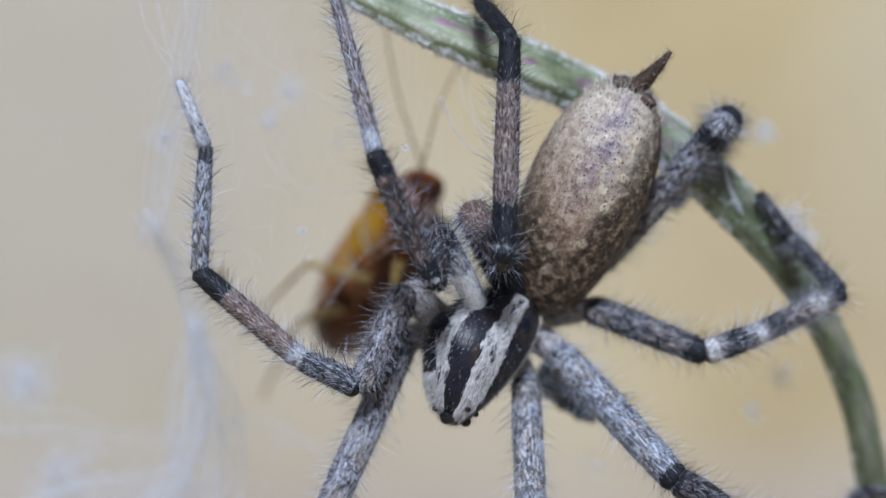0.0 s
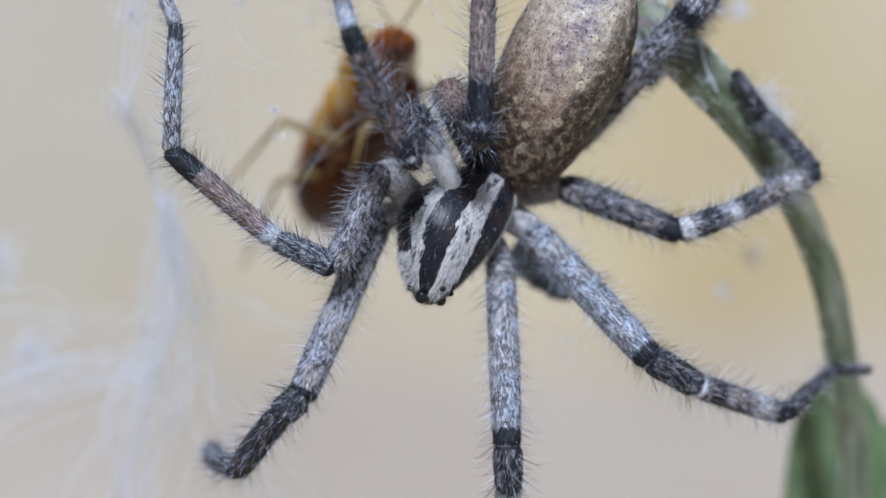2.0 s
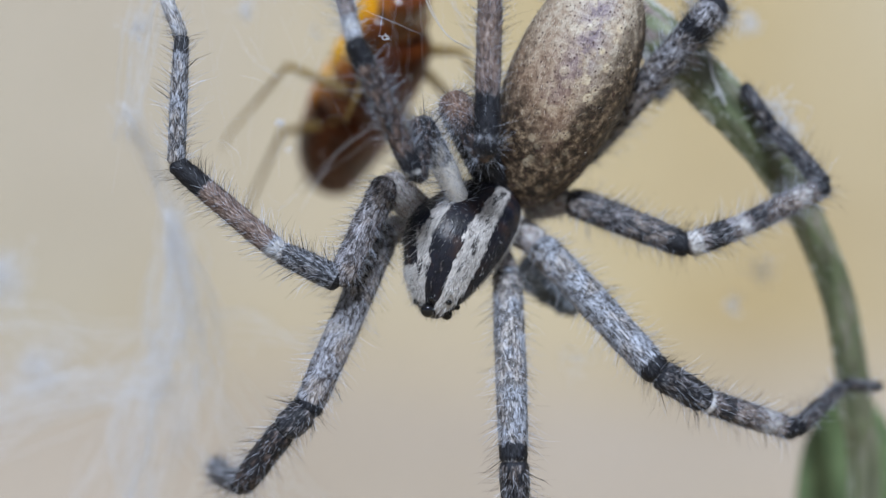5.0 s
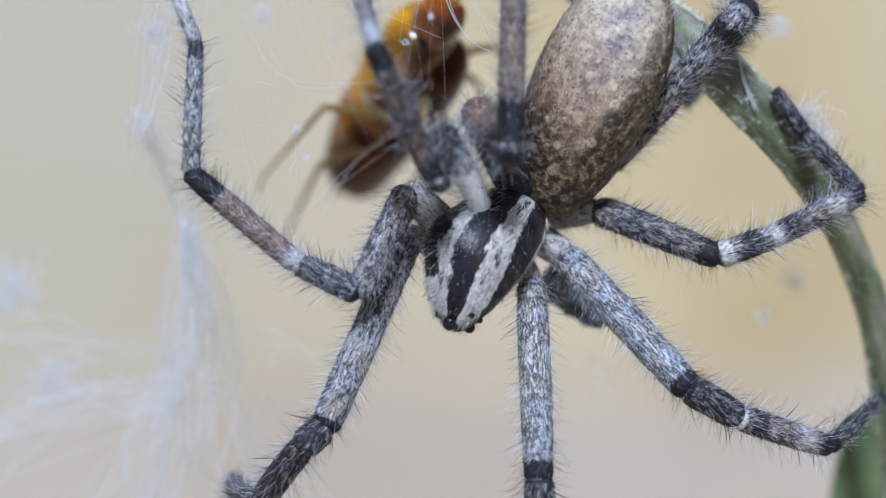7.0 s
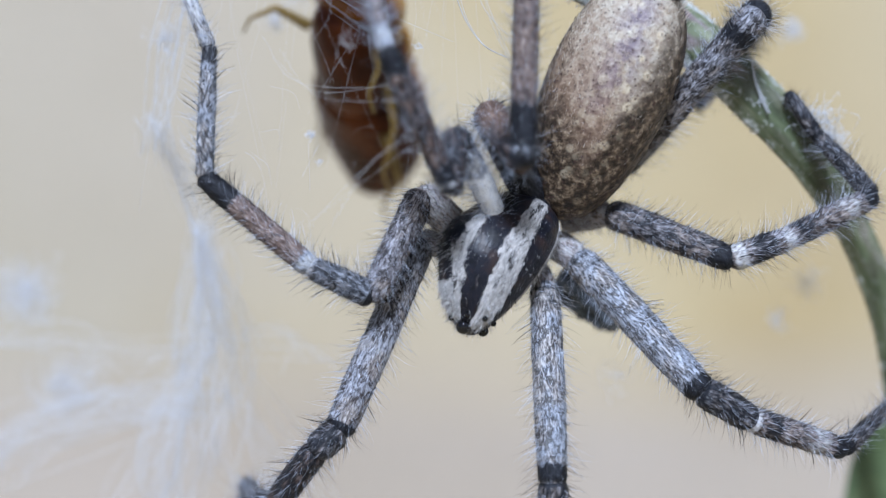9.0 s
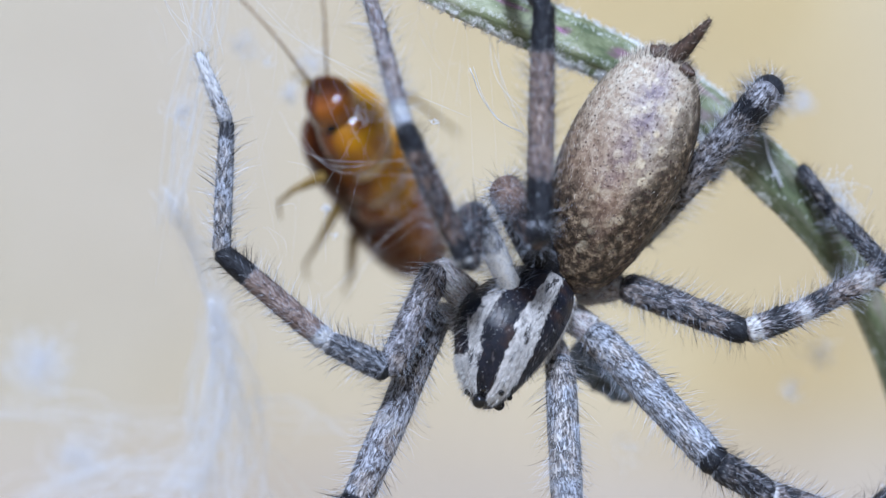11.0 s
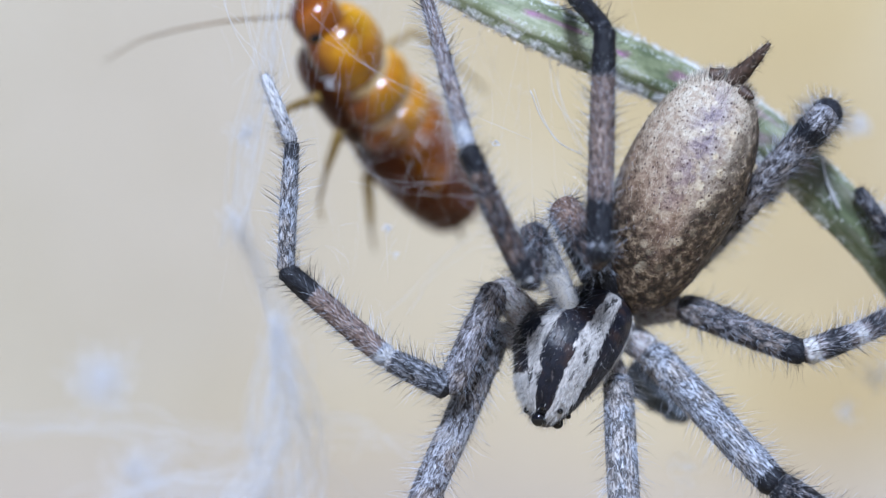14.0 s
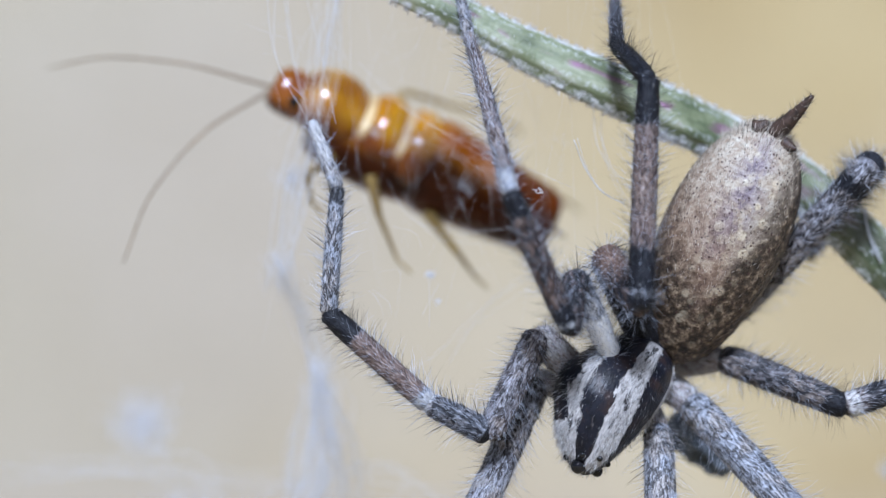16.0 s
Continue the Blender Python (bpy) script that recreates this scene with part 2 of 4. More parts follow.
LIMB = prey_material("straw_cuticle", [(0.3, (0.16, 0.10, 0.025)), (0.7, (0.32, 0.22, 0.07))], 0.35)
FEELER = prey_material("dusky_feeler", [(0.3, (0.10, 0.06, 0.03)), (0.7, (0.22, 0.14, 0.07))], 0.4)


def silk_material():
    """White fibres that scatter light forwards as well as back."""
    m, n, l, b = material("silk", 0.35)
    b.inputs["Base Color"].default_value = (0.93, 0.95, 1.0, 1)
    thin = n.new("ShaderNodeBsdfTranslucent")
    thin.inputs["Color"].default_value = (0.93, 0.95, 1.0, 1)
    clear = n.new("ShaderNodeBsdfTransparent")
    both, open_weave = n.new("ShaderNodeMixShader"), n.new("ShaderNodeMixShader")
    both.inputs[0].default_value = 0.4
    open_weave.inputs[0].default_value = 0.66
    l.new(b.outputs[0], both.inputs[1])
    l.new(thin.outputs[0], both.inputs[2])
    l.new(clear.outputs[0], open_weave.inputs[1])
    l.new(both.outputs[0], open_weave.inputs[2])
    l.new(open_weave.outputs[0], n["Material Output"].inputs["Surface"])
    return m


SILK = silk_material()
WALL = backdrop_material()
SOIL = plain_material("dry_ground", (0.22, 0.17, 0.1), (0.45, 0.36, 0.22), 40, 0.95, 0.6, 0.004)


# ---- making meshes ----
def mesh_of(name, verts, faces, mats, smooth=True, attrs=None, slots=None):
    me = bpy.data.meshes.new(name)
    me.from_pydata([tuple(v) for v in verts], [], faces)
    for m in mats if isinstance(mats, (list, tuple)) else [mats]:
        me.materials.append(m)
    if smooth:
        me.polygons.foreach_set("use_smooth", [True] * len(me.polygons))
    if slots is not None:
        me.polygons.foreach_set("material_index", slots)
    for key, vals in (attrs or {}).items():
        if key == "skin":
            me.attributes.new(key, "FLOAT_VECTOR", "POINT").data.foreach_set("vector", vals)
        else:
            me.attributes.new(key, "FLOAT", "POINT").data.foreach_set("value", vals)
    me.update()
    return me


def part(name, me, parent, label=""):
    ob = new(name, me)
    ob.parent = parent
    if label:
        tagged(ob, label)
    return ob


def base(name, place, label, category, group="", kind=""):
    ob = new(name)
    ob.empty_display_size = 0.002
    ob.location = place
    return tagged(ob, label, category, group, kind)


def frame_of(axis, up):
    a = Vector(axis).normalized()
    s = a.cross(Vector(up))
    if s.length < 1e-6:
        s = a.orthogonal()
    s.normalize()
    return a, s, s.cross(a).normalized()


def spline(points, steps):
    """A smooth line (Catmull-Rom) through the points."""
    p = [Vector(q) for q in points]
    p = [p[0] * 2 - p[1]] + p + [p[-1] * 2 - p[-2]]
    out = []
    for k in range(1, len(p) - 2):
        for j in range(steps):
            t = j / steps
            a, b, c, d = p[k - 1], p[k], p[k + 1], p[k + 2]
            out.append(0.5 * ((2 * b) + (c - a) * t + (2 * a - 5 * b + 4 * c - d) * t * t + (3 * b - a - 3 * c + d) * t ** 3))
    out.append(p[-2])
    return out


def rings(line, radius, sides, up=(0, -1, 0), flat=1.0, wobble=0.0, seed=0):
    """A closed tube along a line of points; radius(s) in the line's units. Also the share of the length and the angle at each vertex."""
    verts, faces, along, ang, norm = [], [], [], [], []
    n = len(line)
    for k, p in enumerate(line):
        a = line[min(k + 1, n - 1)] - line[max(k - 1, 0)]
        a, s, u = frame_of(a, up)
        t = k / (n - 1)
        r = radius(t)
        for j in range(sides):
            q = 2 * math.pi * j / sides
            w = 1 + wobble * noise.noise(Vector((k * 0.7, math.cos(q) * 1.5, math.sin(q) * 1.5 + seed)))
            d = s * math.cos(q) + u * (math.sin(q) * flat)
            verts.append(p + d * (r * w))
            norm.append(d.normalized())
            along.append(t)
            ang.append(q)
    for k in range(n - 1):
        for j in range(sides):
            a, b = k * sides + j, k * sides + (j + 1) % sides
            faces.append((a, b, b + sides, a + sides))
    for k, flip in ((0, True), (n - 1, False)):
        verts.append(line[k])
        norm.append((line[1] - line[0]).normalized() * (-1 if flip else 1))
        along.append(k / (n - 1))
        ang.append(0)
        c = len(verts) - 1
        for j in range(sides):
            a, b = k * sides + j, k * sides + (j + 1) % sides
            faces.append((b, a, c) if flip else (a, b, c))
    return verts, faces, along, ang, norm


class Fur:
    """Many thin tapered hairs gathered into one mesh, in two or more materials."""

    def __init__(self):
        self.v, self.f, self.s, self.n = [], [], [], 0

    def add(self, roots, dirs, lengths, radius, slot, droop=0.25):
        roots, dirs = np.asarray(roots, float), np.asarray(dirs, float)
        k = len(roots)
        if not k:
            return
        dirs /= np.linalg.norm(dirs, axis=1, keepdims=True) + 1e-12
        lengths = np.broadcast_to(np.asarray(lengths, float), (k,))[:, None]
        other = nrg.normal(size=(k, 3))
        s = np.cross(dirs, other)
        s /= np.linalg.norm(s, axis=1, keepdims=True) + 1e-12
        u = np.cross(dirs, s)
        bend = s * droop
        mid = roots + (dirs * 0.55 + bend * 0.18) * lengths
        tip = roots + (dirs + bend * 0.75) * lengths
        rows = []
        for c, r in ((roots, 1.0), (mid, 0.7)):
            for q in (0, 2.094, 4.189):
                rows.append(c + (s * math.cos(q) + u * math.sin(q)) * (radius * r))
        rows.append(tip)
        v = np.stack(rows, axis=1).reshape(-1, 3)
        b = self.n + np.arange(k)[:, None] * 7
        for a, c in ((0, 1), (1, 2), (2, 0)):
            self.f += (b + np.array([a, c, c + 3])).tolist()
            self.f += (b + np.array([a, c + 3, a + 3])).tolist()
            self.f += (b + np.array([a + 3, c + 3, 6])).tolist()
        self.s += [slot] * (9 * k)
        self.v.append(v)
        self.n += 7 * k

    def mesh(self, name, mats):
        return mesh_of(name, np.concatenate(self.v).tolist(), self.f, mats, True, None, self.s)


def share(t, lo, hi, soft=0.03):
    """1 inside lo..hi, 0 outside, with a soft edge."""
    return max(0.0, min(1.0, (t - lo) / soft + 0.5)) * max(0.0, min(1.0, (hi - t) / soft + 0.5))


# ---- the setting ----
def slab(name, me, label, category):
    ob = new(name, me)
    return tagged(ob, label, category, kind="structure")


def grid_mesh(name, nx, ny, place, mat):
    v = [place(i / nx, j / ny) for j in range(ny + 1) for i in range(nx + 1)]
    f = [(j * (nx + 1) + i, j * (nx + 1) + i + 1, (j + 1) * (nx + 1) + i + 1, (j + 1) * (nx + 1) + i) for j in range(ny) for i in range(nx)]
    return mesh_of(name, v, f, mat)


def build_setting():
    def ground(u, v):
        x, y = (u - 0.5), (v - 0.5)
        x, y = x * abs(x) * 160, y * abs(y) * 160
        return (x, y, 0.004 * noise.noise(Vector((x * 9, y * 9, 0))) - 0.004)

    slab("ground", grid_mesh("ground", 80, 80, ground, SOIL), "dry straw-coloured bare earth below the plant", "ground")
    bm = bmesh.new()
    bmesh.ops.create_cube(bm, size=1.0, matrix=Matrix.Translation((0.0, 0.235, 0.195)) @ Matrix.Diagonal((1.5, 0.09, 0.42, 1)))
    bmesh.ops.bevel(bm, geom=list(bm.edges), offset=0.006, segments=2, affect="EDGES")
    me = bpy.data.meshes.new("backdrop")
    bm.to_mesh(me)
    bm.free()
    me.materials.append(WALL)
    slab("backdrop", me, "weathered straw-yellow low wall far out of focus", "wall")


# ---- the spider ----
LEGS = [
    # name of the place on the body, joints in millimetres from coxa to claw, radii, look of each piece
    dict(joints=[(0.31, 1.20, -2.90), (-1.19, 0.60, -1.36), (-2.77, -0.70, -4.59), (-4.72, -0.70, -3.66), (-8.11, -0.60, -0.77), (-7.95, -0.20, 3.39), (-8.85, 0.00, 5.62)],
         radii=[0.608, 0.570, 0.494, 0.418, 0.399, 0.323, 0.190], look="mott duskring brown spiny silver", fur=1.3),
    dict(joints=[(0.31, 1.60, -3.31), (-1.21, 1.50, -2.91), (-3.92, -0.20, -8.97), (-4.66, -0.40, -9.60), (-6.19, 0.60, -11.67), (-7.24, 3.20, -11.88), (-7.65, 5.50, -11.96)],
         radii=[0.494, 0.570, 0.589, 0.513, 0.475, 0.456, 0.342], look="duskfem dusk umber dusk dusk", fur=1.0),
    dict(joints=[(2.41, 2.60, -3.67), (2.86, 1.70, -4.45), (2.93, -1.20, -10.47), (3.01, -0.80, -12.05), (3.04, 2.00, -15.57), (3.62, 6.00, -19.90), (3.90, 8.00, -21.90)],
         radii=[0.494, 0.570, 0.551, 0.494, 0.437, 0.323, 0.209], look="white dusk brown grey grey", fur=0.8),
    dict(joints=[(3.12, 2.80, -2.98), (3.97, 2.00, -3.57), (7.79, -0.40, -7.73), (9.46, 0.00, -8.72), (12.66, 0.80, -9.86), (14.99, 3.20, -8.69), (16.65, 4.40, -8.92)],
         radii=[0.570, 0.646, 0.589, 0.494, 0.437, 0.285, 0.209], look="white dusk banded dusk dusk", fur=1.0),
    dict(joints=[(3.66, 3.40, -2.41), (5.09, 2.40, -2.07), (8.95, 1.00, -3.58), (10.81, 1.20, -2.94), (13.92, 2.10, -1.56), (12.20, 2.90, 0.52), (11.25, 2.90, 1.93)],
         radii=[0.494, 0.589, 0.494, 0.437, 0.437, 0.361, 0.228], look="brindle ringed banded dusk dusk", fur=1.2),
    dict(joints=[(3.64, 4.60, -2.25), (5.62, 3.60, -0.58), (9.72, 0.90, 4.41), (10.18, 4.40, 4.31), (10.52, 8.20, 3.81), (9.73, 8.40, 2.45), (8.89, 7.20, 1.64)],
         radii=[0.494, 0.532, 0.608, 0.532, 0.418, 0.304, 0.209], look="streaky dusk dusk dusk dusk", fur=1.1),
    # black coxa and femur root paint the deep shade between leg and abdomen
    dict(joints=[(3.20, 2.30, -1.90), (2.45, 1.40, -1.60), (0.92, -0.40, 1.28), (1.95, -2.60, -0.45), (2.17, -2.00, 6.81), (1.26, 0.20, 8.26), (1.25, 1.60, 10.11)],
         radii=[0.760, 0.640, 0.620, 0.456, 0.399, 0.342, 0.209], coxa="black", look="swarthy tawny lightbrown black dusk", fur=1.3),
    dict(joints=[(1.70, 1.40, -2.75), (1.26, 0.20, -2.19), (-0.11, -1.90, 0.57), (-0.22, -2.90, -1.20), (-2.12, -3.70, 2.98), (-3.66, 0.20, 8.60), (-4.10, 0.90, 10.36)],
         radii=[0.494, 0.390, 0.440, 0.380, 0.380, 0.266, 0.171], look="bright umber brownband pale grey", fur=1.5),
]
NAMES = ("femur", "patella", "tibia", "metatarsus", "tarsus")


def marks(look_name, t, k):
    """Shares of dark, brown and cream at t along a piece."""
    dark = brown = cream = 0.0
    if look_name == "grey":
        dark = max(0.7 * share(t, 0.9, 1.1), 0.14)
    elif look_name == "white":
        dark = max(0.9 * share(t, 0.9, 0.985), 0.8 * share(t, 0.055, 0.075, 0.01), 0.8 * share(t, 0.11, 0.13, 0.01))
        cream = 0.08 * share(t, 0.0, 0.88, 0.1)
    elif look_name == "dusk":
        dark, brown = max(0.58, 0.8 * share(t, -0.1, 0.1), 0.8 * share(t, 0.9, 1.1)), 0.3
    elif look_name == "cream":
        cream, brown, dark = 0.3, 0.6, 0.25
    elif look_name == "pale":
        cream = 0.28 * share(t, -0.1, 0.13)
        brown = 0.55 * share(t, 0.14, 1.1)
    elif look_name == "bright":
        cream = 1.0 * share(t, 0.05, 0.55, 0.06) + 0.3 * share(t, 0.55, 0.8, 0.05)
        dark = max(0.5 * share(t, 0.70, 1.1, 0.1), 0.9 * share(t, -0.1, 0.04, 0.03))
    elif look_name == "tawny":
        dark, brown = 0.16 + 0.4 * share(t, 0.5, 1.1, 0.3), 1.0
    elif look_name == "swarthy":
        # root blackened for the shade beside the abdomen, brown towards the knee
        dark, brown = 0.97 - 0.75 * share(t, 0.75, 1.1, 0.25), 1.0
    elif look_name == "mott":
        dark, brown = 0.38, 0.36
    elif look_name == "brindle":
        dark, brown = 0.50 + 0.4 * share(t, 0.86, 1.1, 0.08), 0.40
    elif look_name == "streaky":
        dark, brown = max(0.38, 0.85 * share(t, 0.82, 0.90)), 0.22
        cream = 0.1 * share(t, 0.91, 0.96)
    elif look_name == "black":
        dark = 0.95
    elif look_name == "duskring":
        dark = max(0.9 * share(t, -0.1, 0.12), 0.5 * share(t, 0.12, 0.9))
        cream = 0.32 * share(t, 0.9, 1.1)
    elif look_name == "duskfem":
        dark = max(0.32 * share(t, -0.1, 0.52, 0.06), 0.9 * share(t, 0.93, 1.1), 0.15)
        brown = 0.18
        cream = 0.3 * share(t, 0.53, 0.6)
    elif look_name == "umber":
        dark, brown = 0.6, 0.9
    elif look_name == "brown":
        dark = 0.92 * share(t, 0.72, 1.1)
        brown = 0.85 * share(t, 0.12, 0.74)
        cream = 0.36 * share(t, -0.1, 0.10)
    elif look_name == "lightbrown":
        dark = max(0.95 * share(t, 0.79, 1.1), 0.92 * share(t, 0.08, 0.27, 0.05), 0.97 * share(t, -0.1, 0.06), 0.3)
        brown = 0.85 * share(t, 0.25, 0.8)
        cream = max(0.12 * share(t, 0.06, 0.08), 0.10 * share(t, 0.27, 0.30))
    elif look_name == "brownband":
        dark = max(0.97 * share(t, 0.83, 1.1), 0.85 * share(t, -0.1, 0.2), 0.5)
        brown = 0.95 * share(t, 0.17, 0.84)
        cream = 0.6 * share(t, 0.05, 0.08)
    elif look_name == "banded":
        dark = max(0.8 * share(t, 0.84, 1.1), 0.6 * share(t, 0.13, 0.32, 0.06), 0.38)
        cream = max(0.5 * share(t, -0.1, 0.08), 0.35 * share(t, 0.58, 0.78, 0.06))
        brown = 0.5
    elif look_name == "ringed":
        dark = max(0.62 * share(t, 0.35, 0.75, 0.08), 0.7 * share(t, -0.1, 0.06), 0.3)
        cream = max(0.5 * share(t, 0.08, 0.28, 0.06), 0.45 * share(t, 0.86, 1.1, 0.06))
        brown = 0.35
    elif look_name == "spiny":
        dark = max(0.6 * share(t, 0.85, 1.1), 0.24)
        cream = 0.05
    elif look_name == "silver":
        dark, cream = 0.12, 0.28 + 0.2 * share(t, 0.5, 1.1, 0.3)
    return dark, brown, cream


def leg_piece(p0, p1, r0, r1, look_name, sag, seed, n=34, sides=20):
    """One limb segment with rounded ends that reach a little into its neighbours."""
    d = (p1 - p0).normalized()
    p0, p1 = p0 - d * (r0 * 0.25), p1 + d * (r1 * 0.45)
    length = (p1 - p0).length
    a, s, u = frame_of(p1 - p0, (0.2, -1, 0.3))
    ts = [0.5 - 0.5 * math.copysign(abs(math.cos(math.pi * k / n)) ** 0.75, math.cos(math.pi * k / n)) for k in range(n + 1)]
    line = [p0.lerp(p1, t) + u * (math.sin(math.pi * t) * sag) for t in ts]

    def radius(t):
        r = (r0 + (r1 - r0) * t) * (1 + 0.08 * math.sin(math.pi * t) - 0.05 * math.exp(-((t - 0.93) / 0.03) ** 2))
        e0, e1 = min(1, t * length / (r0 * 0.8)), min(1, (1 - t) * length / (r1 * 0.8))
        return r * max(0.03, math.sqrt(1 - (1 - e0) ** 2) * math.sqrt(1 - (1 - e1) ** 2))

    v, f, along, ang, nor = rings(line, lambda k: radius(ts[round(k * n)]), sides, wobble=0.06, seed=seed)
    along = [ts[round(k * n)] for k in along]
    m = [marks(look_name, t, 0) for t in along]
    at = {"dark": [q[0] for q in m], "brown": [q[1] for q in m], "cream": [q[2] for q in m]}
    at["skin"] = [x for t, q in zip(along, ang) for x in (t * length + seed * 0.01, r0 * math.cos(q), r0 * math.sin(q))]
    even = [p0.lerp(p1, k / n) + u * (math.sin(math.pi * k / n) * sag) for k in range(n + 1)]
    return v, f, at, even, radius


def furnish(fur, line, radius, look_name, amount, long=1.0, spines=6):
    """Hairs and spines on one piece of a leg."""
    length = (line[-1] - line[0]).length
    axis = np.array((line[-1] - line[0]).normalized())
    r = radius(0.5)
    amount *= 1.3 if look_name == "bright" else 1.0

    def roots(k):
        t = nrg.rand(k) * 0.97 + 0.015
        q = nrg.rand(k) * 2 * math.pi
        a, s, u = frame_of(line[-1] - line[0], (0.2, -1, 0.3))
        idx = t * (len(line) - 1)
        pts, nor, dk = [], [], []
        for tt, qq, ii in zip(t, q, idx):
            i = int(ii)
            c = line[i].lerp(line[min(i + 1, len(line) - 1)], ii - i)
            d = s * math.cos(qq) + u * math.sin(qq)
            pts.append(c + d * (radius(tt) * 0.98))
            nor.append(d)
            dark, brown, cream = marks(look_name, tt, 0)
            dk.append(max(dark, (0.2 if look_name == "tawny" else 0.6) * brown) - 0.35 * cream)
        return np.array(pts), np.array(nor), np.array(dk)

    area = length * r * 6.28 / (MM * MM)
    k = int(62 * area * amount)
    p, d, dk = roots(k)
    lie = d * 0.42 + axis * 1.0 + nrg.normal(size=d.shape) * 0.22
    dark = nrg.rand(k) < np.clip(0.28 + dk * 0.7, 0, 0.97)
    ln = (0.10 + 0.14 * nrg.rand(k)) * MM
    fur.add(p[~dark], lie[~dark], ln[~dark], 0.0065 * MM, 0)
    fur.add(p[dark], lie[dark], ln[dark], 0.0065 * MM, 1)
    k = int(36 * area * amount)
    p, d, dk = roots(k)
    erect = d * 1.0 + axis * 0.55 + nrg.normal(size=d.shape) * 0.2
    light = nrg.rand(k) < 0.72 * np.clip(1 - 0.85 * np.clip(dk - 0.25, 0, 1) / 0.6, 0, 1)
    ln = (0.28 + 0.85 * nrg.rand(k) ** 1.5) * MM * long
    fur.add(p[light], erect[light], ln[light], 0.0056 * MM, 0, 0.3)
    fur.add(p[~light], erect[~light], ln[~light], 0.0045 * MM, 1, 0.3)
    if not spines:
        return
    k = spines
    p, d, dk = roots(k)
    fur.add(p, d + axis * 0.75, (0.6 + 0.35 * nrg.rand(k)) * MM, 0.017 * MM, 1, 0.08)


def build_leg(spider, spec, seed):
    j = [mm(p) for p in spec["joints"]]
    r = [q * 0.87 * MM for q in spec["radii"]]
    looks = spec["look"].split()
    v, f, at, line, rad = leg_piece(j[0], j[1], r[0], r[0] * 0.95, spec.get("coxa", "cream"), 0, seed, 12, 16)
    leg = part("leg", mesh_of("coxa", v, f, LEG, True, at), spider)
    fur = Fur()
    furnish(fur, line, rad, spec.get("coxa", "grey"), spec["fur"] * 0.9, 0.5, 0)
    sags = (0.10, 0.06, -0.04, 0.08, 0.02)
    for k, name in enumerate(NAMES):
        r0, r1 = r[k + 1], r[k + 2] if k < 4 else r[k + 2 - 1] * 0.72
        if k == 4:
            r0, r1 = r[5] * 0.85, r[6]
        elif k == 3:
            r0, r1 = r[4] * 0.84, r[5] * 0.85
        elif k == 0:
            r0, r1 = r[1], r[2]
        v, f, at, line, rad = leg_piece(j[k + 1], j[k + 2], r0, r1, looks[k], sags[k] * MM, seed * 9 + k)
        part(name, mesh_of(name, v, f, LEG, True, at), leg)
        furnish(fur, line, rad, looks[k], spec["fur"], 1.0 if k < 4 else 0.6, 6 if k < 4 else 0)
    tagged(part("hair", fur.mesh("hair", [HAIR_PALE, HAIR_DARK]), leg, "short pale and dark hairs with black spines"), kind="stuff")


def blob(frame3, centre, half, nu, nv, shape):
    """A closed rounded body along its first axis; shape(t, q) gives the share of the half widths. Returns vertices, faces, t, angle."""
    a, s, u = frame3
    verts, faces, tt, qq = [], [], [], []
    for i in range(nu + 1):
        t = i / nu
        x = -math.cos(math.pi * t)
        for k in range(nv):
            q = 2 * math.pi * k / nv
            w, lift = shape(t, q)
            verts.append(centre + a * (half[0] * x) + s * (half[1] * w * math.cos(q)) + u * (half[2] * (w * math.sin(q) + lift)))
            tt.append(t)
            qq.append(q)
    for i in range(nu):
        for k in range(nv):
            p, q = i * nv + k, i * nv + (k + 1) % nv
            faces.append((p, q, q + nv, p + nv))
    return verts, faces, tt, qq


def surface_fur(fur, verts, faces, count, length, radius, lean, slot, keep=None, out=0.45):
    va = np.array([tuple(v) for v in verts])
    fa = np.array([f for f in faces])
    pick = nrg.randint(0, len(fa), count)
    w = nrg.rand(count, 2)
    q = va[fa[pick]]
    p = (q[:, 0] * (1 - w[:, :1]) + q[:, 1] * w[:, :1]) * (1 - w[:, 1:]) + (q[:, 3] * (1 - w[:, :1]) + q[:, 2] * w[:, :1]) * w[:, 1:]
    nrm = np.cross(q[:, 1] - q[:, 0], q[:, 3] - q[:, 0])
    ln = np.linalg.norm(nrm, axis=1)
    area = ln / (ln.max() + 1e-20)
    nrm = nrm / (ln[:, None] + 1e-20)
    mid = va.mean(axis=0)
    flip = np.sign(((p - mid) * nrm).sum(axis=1))[:, None]
    nrm *= flip
    ok = nrg.rand(count) < area * 1.2
    if keep is not None:
        ok &= keep(p, fa[pick][:, 0])
    p, nrm = p[ok], nrm[ok]
    d = nrm * out + np.array(lean) + nrg.normal(size=p.shape) * 0.2
    fur.add(p, d, length * (0.6 + 0.7 * nrg.rand(len(p))), radius, slot)


